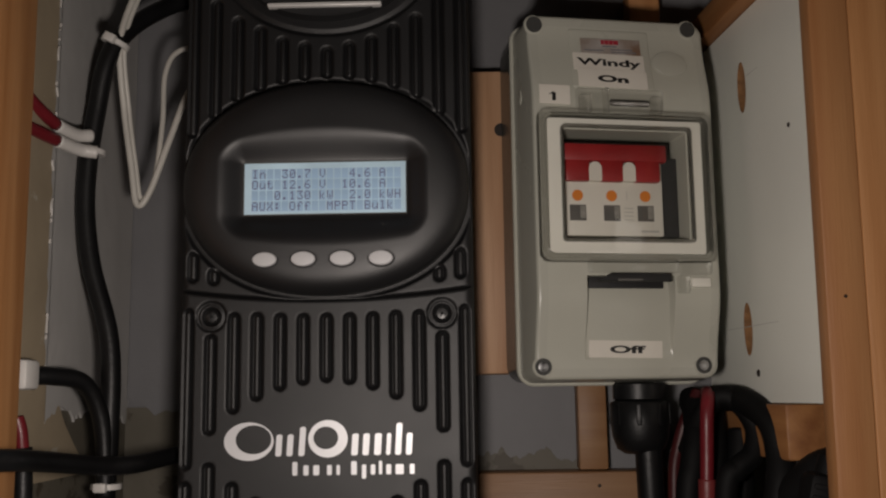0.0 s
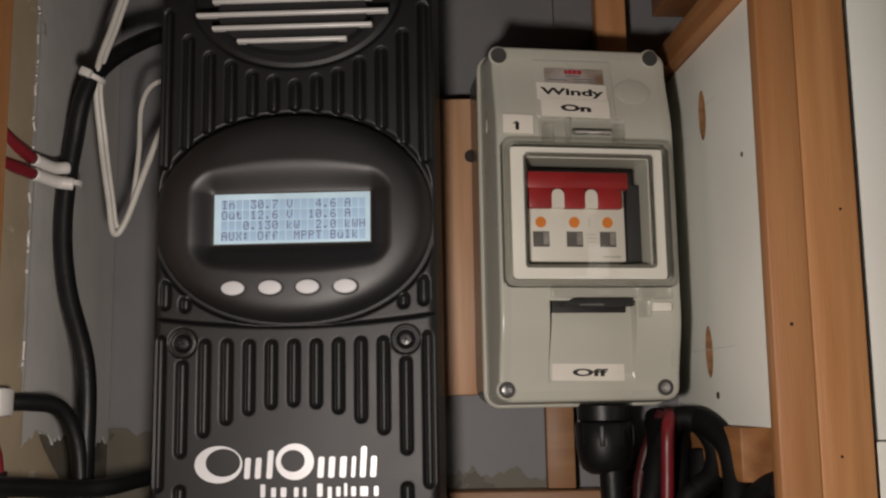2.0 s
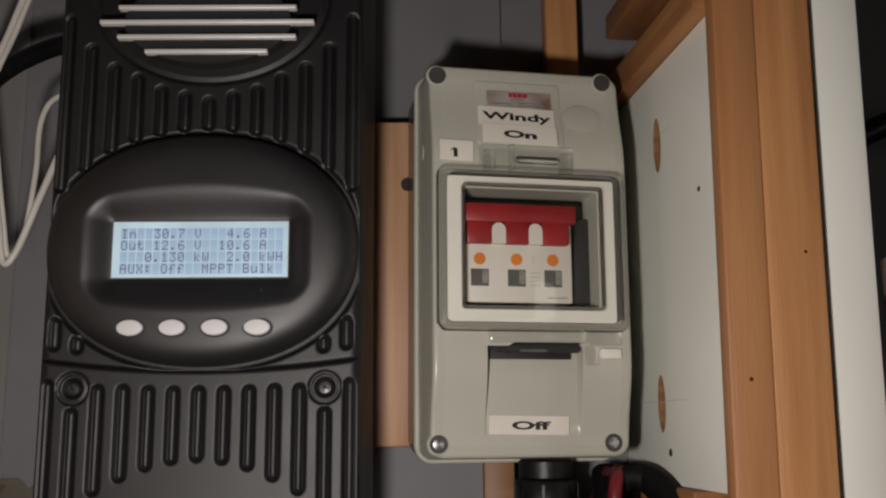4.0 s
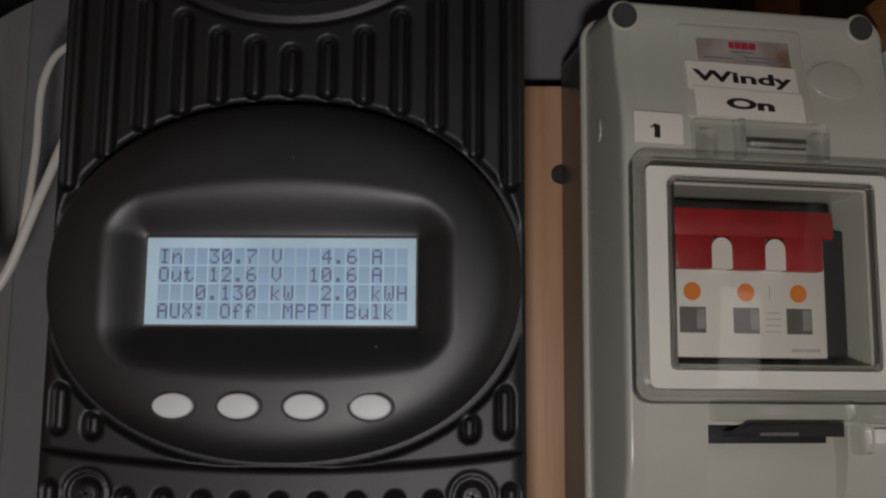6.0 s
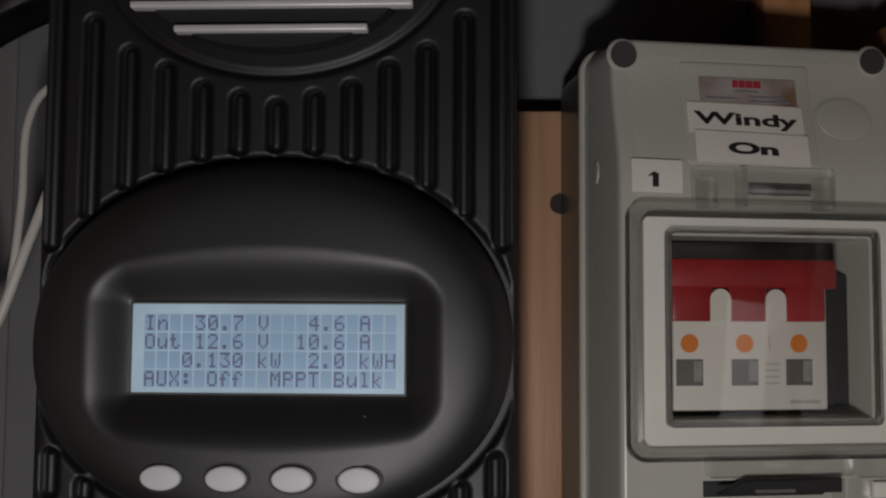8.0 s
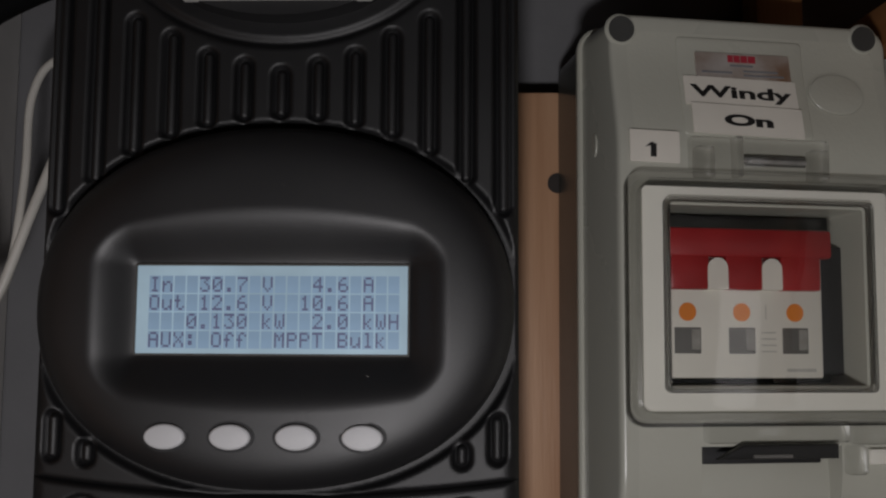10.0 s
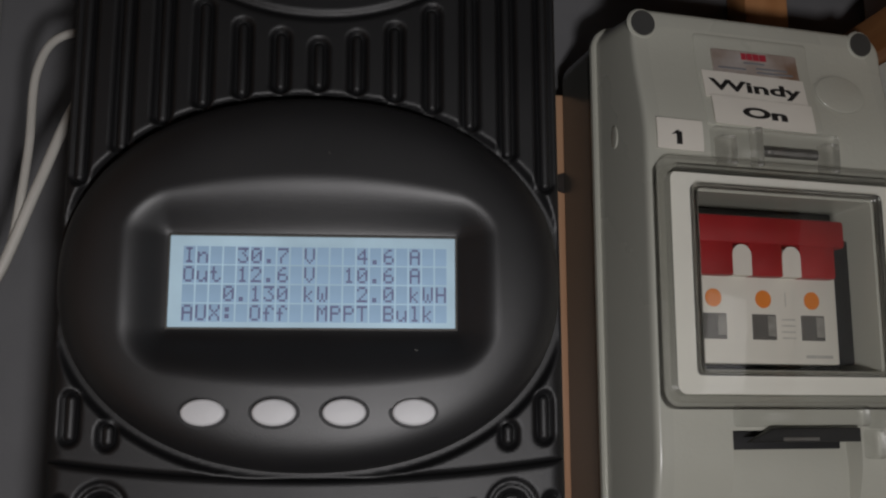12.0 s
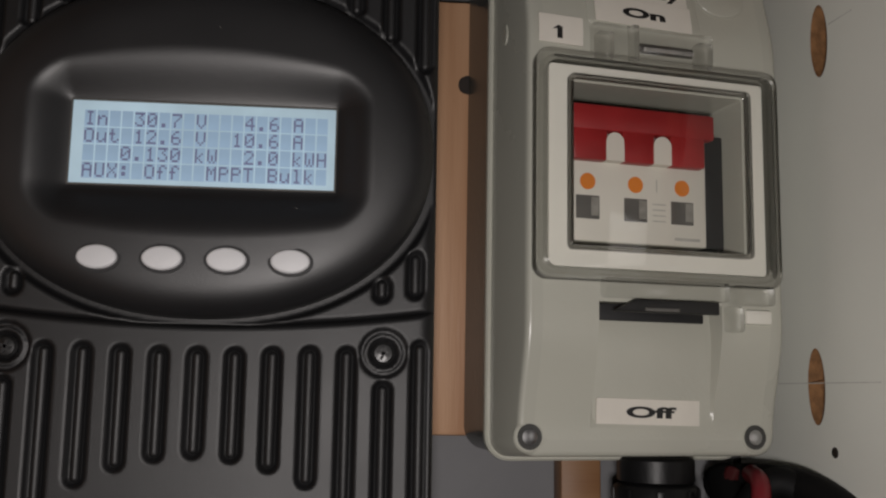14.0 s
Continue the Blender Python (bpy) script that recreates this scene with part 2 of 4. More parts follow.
def tube(points, radius, n=12, steps=10, flat=1.0):
    """A cable along a smooth line through the points."""
    p = [Vector(q) for q in points]
    p = [p[0] * 2 - p[1]] + p + [p[-1] * 2 - p[-2]]
    line = []
    for i in range(1, len(p) - 2):
        for k in range(steps):
            t = k / steps
            a, b, c, d = p[i - 1:i + 3]
            line.append(0.5 * (2 * b + (c - a) * t + (2 * a - 5 * b + 4 * c - d) * t * t + (3 * b - a - 3 * c + d) * t ** 3))
    line.append(p[-2])
    bm = bmesh.new()
    rows, up = [], Vector((0.3, 1, 0.2)).normalized()
    for i, q in enumerate(line):
        d = (line[min(i + 1, len(line) - 1)] - line[max(i - 1, 0)]).normalized()
        s = d.cross(up).normalized()
        u = s.cross(d)
        up = u
        rows.append([bm.verts.new(q + radius * (math.cos(2 * math.pi * j / n) * s + flat * math.sin(2 * math.pi * j / n) * u)) for j in range(n)])
    for a, b in zip(rows, rows[1:]):
        for j in range(n):
            bm.faces.new((a[j], a[(j + 1) % n], b[(j + 1) % n], b[j]))
    bm.faces.new(list(reversed(rows[0])))
    bm.faces.new(rows[-1])
    bmesh.ops.recalc_face_normals(bm, faces=bm.faces)
    return bm


def turned(profile, n=24, axis="z"):
    """A turned solid about its own axis: (radius, height) pairs."""
    bm = bmesh.new()
    rows = [[bm.verts.new((r * math.cos(2 * math.pi * j / n), r * math.sin(2 * math.pi * j / n), h)) for j in range(n)] for r, h in profile]
    for a, b in zip(rows, rows[1:]):
        for j in range(n):
            bm.faces.new((a[j], a[(j + 1) % n], b[(j + 1) % n], b[j]))
    bm.faces.new(list(reversed(rows[0])))
    bm.faces.new(rows[-1])
    bmesh.ops.recalc_face_normals(bm, faces=bm.faces)
    if axis == "y":
        bmesh.ops.rotate(bm, verts=bm.verts, cent=(0, 0, 0), matrix=Matrix.Rotation(radians(90), 3, "X"))
    return bm


def moved(bm, x, y, z):
    bmesh.ops.translate(bm, vec=(x, y, z), verts=bm.verts)
    return bm


def glyphs(text, size, heavy=0.0, depth=0.0001):
    """The words as one mesh in the xy plane, on their baseline."""
    cu = bpy.data.curves.new("text", "FONT")
    cu.body, cu.size, cu.align_x, cu.align_y, cu.offset, cu.extrude = text, size, "CENTER", "BOTTOM_BASELINE", heavy, depth
    cu.resolution_u = 4
    tmp = new("text", cu)
    deps = bpy.context.evaluated_depsgraph_get()
    me = bpy.data.meshes.new_from_object(tmp.evaluated_get(deps))
    bpy.data.objects.remove(tmp)
    return me


def words(text, width, height, x, y, z, material, parent, heavy=0.0, tilt=0.0, shape=None):
    """Printed words of that overall width and capital height, centred on x, z; each letter an object."""
    me = glyphs(text, 0.01, heavy)
    xs = [v.co.x for v in me.vertices]
    mid = (max(xs) + min(xs)) / 2
    top = max(v.co.y for v in me.vertices)
    m = Matrix.Translation((x, y, z)) @ Matrix.Rotation(radians(tilt), 4, "Y") @ Matrix.Rotation(radians(90), 4, "X") @ Matrix.Diagonal((width / (max(xs) - min(xs)), height / top, 1, 1)) @ Matrix.Translation((-mid, -top / 2, 0))
    bm = bmesh.new()
    bm.from_mesh(me)
    left, groups = set(bm.verts), []
    while left:
        todo, isle = [left.pop()], []
        while todo:
            v = todo.pop()
            isle.append(v)
            for e in v.link_edges:
                o = e.other_vert(v)
                if o in left:
                    left.remove(o)
                    todo.append(o)
        groups.append([min(v.co.x for v in isle), max(v.co.x for v in isle), isle])
    groups.sort(key=lambda g: g[0])
    merged = [groups[0]]
    for g in groups[1:]:
        if g[0] < merged[-1][1] - 0.0002:
            merged[-1] = [merged[-1][0], max(g[1], merged[-1][1]), merged[-1][2] + g[2]]
        else:
            merged.append(g)
    for _, _, isle in merged:
        keep = set(isle)
        out = bmesh.new()
        at = {v: out.verts.new(m @ v.co) for v in isle}
        for f in bm.faces:
            if f.verts[0] in keep:
                out.faces.new([at[v] for v in f.verts])
        if shape:
            shape(out)
        part("letter", out, material, parent)
    bm.free()


# ---- the room round the bay ----
X0, X1, Y0, Y1, Z0, Z1 = ROOM
tagged(link("floor", box(X0 - 0.1, X1 + 0.1, Y0 - 0.1, Y1 + 0.1, Z0 - 0.1, Z0), FLOORMAT), "plain brown floor of the room", "floor", kind="structure")
tagged(link("ceiling", box(X0 - 0.1, X1 + 0.1, Y0 - 0.1, Y1 + 0.1, Z1, Z1 + 0.1), ROOMPAINT), "plain painted ceiling of the room", "ceiling", kind="structure")
tagged(link("wall_west", box(X0 - 0.1, X0, Y0, Y1, Z0, Z1), ROOMPAINT), "plain painted room wall", "wall", kind="structure")
tagged(link("wall_east", box(X1, X1 + 0.1, Y0, Y1, Z0, Z1), ROOMPAINT), "plain painted room wall", "wall", kind="structure")
bm = box(X0, WIN[0], Y0 - 0.1, Y0, Z0, Z1)
box(WIN[1], X1, Y0 - 0.1, Y0, Z0, Z1, bm=bm)
box(WIN[0], WIN[1], Y0 - 0.1, Y0, Z0, WIN[2], bm=bm)
box(WIN[0], WIN[1], Y0 - 0.1, Y0, WIN[3], Z1, bm=bm)
tagged(link("wall_south", bm, ROOMPAINT), "plain painted wall with a window opening", "wall", kind="structure")
wall = tagged(link("wall_north", box(X0, X1, Y1, Y1 + 0.1, Z0, Z1), WALL_GREY), "grey painted back wall with worn patches", "wall", kind="structure")
tagged(link("wall_patch", box(-0.157, 0.117, Y1 - 0.003, Y1 - 0.0002, 1.30, 1.432), WALL_LOW), "stripped dirty strip low on the back wall", "wall", kind="structure")

# side wall of the bay with bare plaster beside the post and torn paint low down
tagged(link("wall_bay", box(-0.2, -0.157, 0.347, Y1, 1.432, 2.0), WALL_WHITE), "old white painted side wall of the bay", "wall", kind="structure")
tagged(link("wall_bay_low", box(-0.2, -0.1572, 0.347, Y1, 1.0, 1.432), WALL_LOW), "stripped lower side wall of the bay", "wall", kind="structure")
bm = bmesh.new()
prev = None
for i in range(61):
    z = 1.40 + i * 0.005
    w = 0.391 + 0.004 * noise.noise((z * 30, 0, 0)) + 0.003 * noise.noise((z * 130, 2, 0))
    if z < 1.45:
        w += 0.06 * (1.45 - z) / 0.05
    a, b = bm.verts.new((-0.1562, 0.347, z)), bm.verts.new((-0.1562, w, z))
    c, d = bm.verts.new((-0.1575, 0.347, z)), bm.verts.new((-0.1575, w, z))
    if prev:
        bm.faces.new((prev[0], prev[1], b, a))
        bm.faces.new((prev[1], prev[3], d, b))
        bm.faces.new((prev[0], a, c, prev[2]))
    prev = (a, b, c, d)
lip = bmesh.new()
last = None
for i in range(241):
    z = 1.452 + i * 0.001
    w = 0.391 + 0.004 * noise.noise((z * 30, 0, 0)) + 0.003 * noise.noise((z * 130, 2, 0))
    h = 0.0008 * max(0.0, noise.noise((z * 90, 7, 1)) + 0.6 * noise.noise((z * 400, 3, 2)) + 0.05)
    now = [lip.verts.new(p) for p in ((-0.1560, w - h, z), (-0.1551, w, z), (-0.1562, w + h * 1.4, z))]
    if last and h > 0.00015:
        lip.faces.new((last[0], last[1], now[1], now[0]))
        lip.faces.new((last[1], last[2], now[2], now[1]))
    last = now
tagged(link("wall_paint_lip", lip, LIP), "curled white lip of torn paint beside the plaster", "wall", kind="structure")
tagged(link("wall_plaster", bm, TAN), "bare tan plaster strip with a ragged paint edge", "wall", kind="structure")

def torn(name, along, fixed, lo, hi, base, label, material, thick=0.0012):
    """A skin of old paint whose lower edge is torn."""
    bm = bmesh.new()
    prev = None
    n = 60
    for i in range(n + 1):
        c = lo + (hi - lo) * i / n
        z = base + 0.010 * noise.noise((c * 45, 3, base)) + 0.006 * noise.noise((c * 160, 5, 0)) + 0.003 * noise.noise((c * 500, 9, 0))
        pts = [(c, fixed - thick, z), (c, fixed - thick, 1.80), (c, fixed, z)] if along == "x" else [(fixed + thick, c, z), (fixed + thick, c, 1.80), (fixed, c, z)]
        now = [bm.verts.new(p) for p in pts]
        if prev:
            bm.faces.new((prev[0], now[0], now[1], prev[1]))
            bm.faces.new((prev[2], now[2], now[0], prev[0]))
        prev = now
    bmesh.ops.recalc_face_normals(bm, faces=bm.faces)
    return tagged(link(name, bm, material), label, "wall", kind="structure")


torn("wall_paint", "x", Y1 - 0.003, -0.156, 0.040, 1.434, "torn lower edge of the grey wall paint", WALL_GREY)
torn("wall_paint", "x", Y1 - 0.003, 0.042, 0.115, 1.405, "lower edge of the grey wall paint by the stud", WALL_GREY)
torn("wall_paint", "y", -0.157, 0.394, Y1 - 0.005, 1.428, "torn lower edge of the white wall paint", WALL_WHITE)

# left post and the white board beside it
post = thing("pine_post", "orange pine post with nail holes at the edge of the bay", "post")
part("post_body", box(-0.1673, -0.1466, 0.2963, 0.3468, 1.0, 2.1, 0.0012), PINE, post)
for x, z in ((-0.1622, 1.5635), (-0.1628, 1.4269)):
    part("nail_hole", moved(turned([(0.0012, 0), (0.0009, 0.0006)], 8, "y"), x, 0.2964, z), KNOT, post)
tagged(link("trim_west", box(-0.30, -0.1677, 0.301, 0.33, 1.0, 2.1, 0.001), BOARD), "white painted board beside the pine post", "trim", kind="structure")

# right side: melamine panel with oval holes, pine batten and white edge board in front
PX = 0.1945
BAY = Matrix.Translation((0.1945, 0.366, 0)) @ Matrix.Rotation(radians(6), 4, "Z") @ Matrix.Translation((-0.1945, -0.366, 0))
panel = thing("melamine_board", "white melamine side panel with two oval holes", "panel", BAY)
bm = bmesh.new()
PY0, PY1, PZ0, PZ1 = 0.362, Y1 - 0.004, 1.4305, 1.632
HOLES = ((0.4385, 1.5942), (0.4490, 1.4679))
for (hy, hz), z0, z1 in ((HOLES[1], PZ0, 1.535), (HOLES[0], 1.535, PZ1)):
    n = 32
    hole = [(hy + 0.0054 * math.cos(2 * math.pi * i / n), hz + 0.0138 * math.sin(2 * math.pi * i / n)) for i in range(n)]
    rim = []
    for i in range(n):
        a = 2 * math.pi * i / n
        c, s = math.cos(a), math.sin(a)
        k = min(((PY1 - hy) if c > 0 else (hy - PY0)) / max(abs(c), 1e-6), ((z1 - hz) if s > 0 else (hz - z0)) / max(abs(s), 1e-6))
        rim.append((hy + k * c, hz + k * s))
    for cy in (PY0, PY1):
        for cz in (z0, z1):
            j = min(range(n), key=lambda q: (rim[q][0] - cy) ** 2 + (rim[q][1] - cz) ** 2)
            rim[j] = (cy, cz)
    A = [bm.verts.new((PX, y, z)) for y, z in rim]
    B = [bm.verts.new((PX, y, z)) for y, z in hole]
    C = [bm.verts.new((PX + 0.013, y, z)) for y, z in hole]
    for i in range(n):
        j = (i + 1) % n
        bm.faces.new((A[i], A[j], B[j], B[i]))
        bm.faces.new((B[i], B[j], C[j], C[i]))
sheet = part("sheet", bm, BOARD, panel)
sheet.data.materials.append(CHIP)
for p in sheet.data.polygons:
    if max(sheet.data.vertices[i].co.x for i in p.vertices) > PX + 0.001:
        p.material_index = 1
part("core", box(PX + 0.0125, PX + 0.016, PY0, PY1, PZ0, PZ1), CHIP, panel)
part("edge_strip", box(PX + 0.0002, PX + 0.0122, PY0, PY0 + 0.001, PZ0, PZ1), BOARD, panel)
part("bottom_edge", box(PX + 0.0002, PX + 0.0122, PY0 + 0.001, PY1, PZ0, PZ0 + 0.001), CHIP, panel)
for y, z, r in ((0.3870, 1.5595, 0.0013), (0.4393, 1.4451, 0.0020)):
    o = part("drill_mark", turned([(r, 0), (r * 0.8, 0.0004)], 10, "z"), KNOT, panel)
    o.matrix_basis = Matrix.Translation((PX, y, z)) @ Matrix.Rotation(radians(-90), 4, "Y")
for z, y0, y1 in ((1.4690, 0.412, 0.478), (1.598, 0.418, 0.432)):
    part("pencil_line", box(PX - 0.00005, PX + 0.0004, y0, y1, z, z + 0.0003), PENCIL, panel)

LEAN = Matrix.Translation((0.2035, 0.35, 1.5)) @ Matrix.Rotation(radians(0.6), 4, "Y") @ Matrix.Translation((-0.21, -0.35, -1.5))
batten = thing("pine_batten", "orange pine upright batten in front of the panel", "batten", LEAN)
part("lamella", box(0.1968, 0.2137, 0.350, 0.3615, 1.0, 2.1, 0.0009), PINE_B, batten, "browner glued strip")
part("lamella", box(0.2138, 0.2365, 0.3498, 0.3615, 1.0, 2.1, 0.0009), PINE, batten, "orange glued strip")
# dark strip drawn in place of the shade between batten and edge board
part("shadow_gap_strip", box(0.2366, 0.2384, 0.354, 0.3615, 1.0, 2.1), KNOT, batten, "dark strip standing for the shaded gap")
for x, z in ((0.2290, 1.5250), (0.2225, 1.4190), (0.2050, 1.4750)):
    part("nail_hole", moved(turned([(0.0009, 0), (0.0006, 0.0005)], 8, "y"), x, 0.3501, z), KNOT, batten)
tagged(link("trim_east", box(0.2385, 0.2588, 0.355, 0.50, 1.4255, 2.1, 0.001), BOARD), "white painted edge board beside the pine batten", "trim", kind="structure").matrix_world = LEAN
tagged(link("trim_east_low", box(0.2385, 0.2625, 0.353, 0.50, 1.0, 1.4250, 0.001), BOARD), "white painted lower edge board", "trim", kind="structure").matrix_world = LEAN

o = tagged(link("wall_bay_east", box(0.213, 0.2365, 0.362, Y1 - 0.006, 1.6, 2.1), WALL_WHITE), "white side wall above the panel", "wall", kind="structure")
o.matrix_world = BAY
rail = thing("pine_rail", "brown pine rail along the top of the panel", "rail", BAY)
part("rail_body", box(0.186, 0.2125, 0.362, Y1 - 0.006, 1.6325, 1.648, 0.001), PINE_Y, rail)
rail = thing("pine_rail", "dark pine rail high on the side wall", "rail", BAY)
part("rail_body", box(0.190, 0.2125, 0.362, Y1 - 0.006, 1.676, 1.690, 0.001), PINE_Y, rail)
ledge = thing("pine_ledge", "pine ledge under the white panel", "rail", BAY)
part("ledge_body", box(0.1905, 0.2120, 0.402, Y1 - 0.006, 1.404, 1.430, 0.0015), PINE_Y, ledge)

# backing timber
block = thing("backing_board", "pinkish planed pine backing board with a dark knot", "board")
part("board_body", box(-0.112, 0.098, 0.4855, Y1 - 0.0005, 1.4475, 1.6222, 0.0015), PINE_PINK, block)
part("knot", slab(ellipse(0.0640, 1.5868, 0.0056, 0.0040, 20, 2.4), 0.4849, 0.4875), KNOT, block, "dark brown knot")
part("knot", slab(ellipse(0.0705, 1.5870, 0.0030, 0.0034, 20), 0.4850, 0.4875), KNOT, block, "dark brown knot")
part("knot", frame_plate(ellipse(0.0660, 1.6060, 0.0030, 0.0030, 20), ellipse(0.0660, 1.6060, 0.0026, 0.0026, 20), 0.4852, 0.4875), PINE_B, block, "faint ring mark")
stud = thing("pine_stud", "orange pine stud on the back wall", "stud")
part("stud_body", box(0.1395, 0.1575, 0.490, Y1 - 0.0005, 1.6, 2.1, 0.001), PINE, stud)
stud = thing("pine_stud", "pine stud on the back wall behind the gland", "stud")
part("stud_body", box(0.1015, 0.1175, 0.492, Y1 - 0.0034, 1.3945, 1.4465, 0.001), PINE_X_SHADED, stud)
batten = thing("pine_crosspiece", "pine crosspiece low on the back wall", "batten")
part("crosspiece_body", box(0.045, 0.184, 0.486, Y1 - 0.0005, 1.33, 1.394, 0.0015), PINE_X_SHADED, batten)
part("nail_hole", moved(turned([(0.0010, 0), (0.0007, 0.0005)], 8, "y"), 0.1111, 0.4859, 1.3864), KNOT, batten)


# ---- charge controller ----
CX, FY = -0.0268, 0.402
HALF = 0.0705
ctrl = thing("charge_controller", "matte black ribbed charge controller with a lit display", "charge controller", Matrix.Translation((CX, FY, 1.5)))
PITCH = 0.0110
UP = [(0.0920, 0.1079), (0.0912, 0.1105), (0.0893, 0.1134), (0.0860, 0.1192), (0.0808, 0.1242), (0.0724, 0.1335), (0.0632, 0.1480)]
LOW = [(-0.0562, -0.0243), (-0.0573, -0.0243), (-0.0600, -0.0240), (-0.0645, -0.0235), (-0.0702, -0.0235), (-0.0800, -0.0335), (-0.0960, -0.0212)]
LOW2 = [(-0.150, -0.117), (-0.150, -0.1165), (-0.150, -0.1145), (-0.150, -0.1095), (-0.150, -0.1025), (-0.150, -0.0935), (-0.150, -0.1020)]
RIBS_UP = [(s * k * PITCH, a, b) for k, (a, b) in enumerate(UP) for s in ((1, -1) if k else (1,))]
RIBS_UP += [(s * 0.0541, -0.0095, -0.0018) for s in (1, -1)] + [(s * 0.0642, -0.0082, 0.0062) for s in (1, -1)]
RIBS_LOW = [(s * k * PITCH, a, b) for rows in (LOW, LOW2) for k, (a, b) in enumerate(rows) for s in ((1, -1) if k else (1,))]
OVAL = (0.0, 0.0364, 0.0690, 0.0522)
FAN = (0.0, 0.1562, 0.0520, 0.0400)


def seam(u):
    return -0.0175 + 0.0052 * (u / HALF) ** 2


def stadium(u, w, x, a, b, r):
    """Distance outside a vertical stadium with its end points at heights a and b."""
    dz = max(a + r - w, 0, w - (b - r))
    return math.hypot(u - x, dz) - r


def step(x):
    x = min(1.0, max(0.0, x))
    return x * x * (3 - 2 * x)


def face_depth(u, w, ribs, upper):
    d = 0.0
    e = HALF - abs(u)
    if e < 0.005:
        d += 0.005 - math.sqrt(max(0.0, 0.005 ** 2 - (0.005 - e) ** 2))
    for x, a, b in ribs:
        if abs(u - x) < 0.006 and a - 0.004 < w < b + 0.004:
            d = max(d, 0.0024 * step(0.5 - stadium(u, w, x, a, b, 0.0026) / 0.0013))
    if upper:
        q = (abs(u / OVAL[2]) ** 2.15 + abs((w - OVAL[1]) / OVAL[3]) ** 2.15) ** (1 / 2.15)
        if q < 1.08:
            d = max(d, 0.0026 * step((1.06 - q) / 0.03))
        q = math.hypot(u / FAN[2], (w - FAN[1]) / FAN[3])
        if q < 1.1:
            d = max(d * step((q - 0.98) / 0.1), 0.0012 * step(1 - abs(q - 1.03) / 0.05)) - 0.0075 * step((1.0 - q) / 0.22)
    else:
        for s in (1, -1):
            q = math.hypot(u - s * 0.0550, w + 0.0249)
            if q < 0.0078:
                d = max(d, 0.0016 * step((0.0075 - q) / 0.0008)) - 0.0012 * step(1 - abs(q - 0.0052) / 0.0009)
                if q < 0.0038:
                    d = 0.003
    s = abs(w - seam(u))
    d = max(d, 0.0016 * step(1 - s / 0.0011))
    return d


def cover(name, w0, w1, ribs, upper, cell=0.00072):
    """A moulded front cover, lower edge w0(u) to upper edge w1(u), with its sides running back to the wall."""
    nu = round(2 * HALF / cell)
    nw = round((w1(0) - w0(0)) / cell)
    co, fa = [], []
    for j in range(nw + 1):
        for i in range(nu + 1):
            u = -HALF + 2 * HALF * i / nu
            w = w0(u) + (w1(u) - w0(u)) * j / nw
            co.append((u, face_depth(u, w, ribs, upper), w))
    row = nu + 1
    for j in range(nw):
        for i in range(nu):
            a = j * row + i
            fa.append((a, a + 1, a + row + 1, a + row))
    loop = list(range(row)) + [j * row + nu for j in range(1, nw + 1)] + [nw * row + i for i in range(nu - 1, -1, -1)] + [j * row for j in range(nw - 1, 0, -1)]
    base = len(co)
    for k in loop:
        u, _, w = co[k]
        co.append((u * 1.012, Y1 - FY - 0.03, w))
    m = len(loop)
    for k in range(m):
        fa.append((loop[(k + 1) % m], loop[k], base + k, base + (k + 1) % m))
    me = bpy.data.meshes.new(name)
    me.from_pydata(co, [], fa)
    me.update()
    me.materials.append(BLACK)
    for p in me.polygons:
        p.use_smooth = len(p.vertices) == 4 and p.index < nu * nw
    ob = new(name, me)
    ob.parent = ctrl
    return ob


cover("upper_cover", seam, lambda u: 0.205, RIBS_UP, True)
cover("lower_cover", lambda u: -0.165, seam, RIBS_LOW, False)
part("heat_sink", box(-HALF + 0.004, HALF - 0.004, Y1 - FY - 0.031, Y1 - FY - 0.001, -0.165, 0.205, 0.002), DEEP, ctrl, "finned black back plate")


def rib(length, r=0.00165):
    """A rounded upright bar that lies in its slot."""
    rings = []
    for k in range(5):
        a = radians(90 * k / 4)
        d = r * (1 - math.cos(a))
        s = max(0.08, math.sin(a))
        pts = []
        for i in range(16):
            t = 2 * math.pi * i / 16
            z = math.sin(t) * r * s + math.copysign(length / 2 - r, math.sin(t) if abs(math.sin(t)) > 1e-6 else 1)
            pts.append((math.cos(t) * r * s, z))
        rings.append((pts, 0.0003 + d * 1.0))
    rings.append((rings[-1][0], 0.0030))
    return loft(rings)


for x, a, b in RIBS_UP + RIBS_LOW:
    o = part("rib", rib(b - a - 0.0016), BLACK, ctrl, smooth=True)
    o.location = (x, 0, (a + b) / 2)

# domed oval display surround with the sunk window
QC = 0.0353


def dome(u, w):
    q = min(1.0, (abs(u / OVAL[2]) ** 2.15 + abs((w - OVAL[1]) / OVAL[3]) ** 2.15) ** (1 / 2.15))
    h = 0.0030 + 0.0105 * (1 - q ** 14) ** 0.6 - 0.0022 * q * q if q < 1 else 0.0
    reach = 0.0165 * (1 - (0.42 if w > QC else 0.3) * min(1.0, abs(u) / 0.048) ** 2)
    du, dw = max(abs(u) - 0.0386, 0) / 0.0120, max(abs(w - QC) - 0.0126, 0) / reach
    k = step(0.04 + 0.96 * math.hypot(du, dw)) ** 0.85
    floor = 0.0056
    return floor + (h - floor) * k if h > floor else h


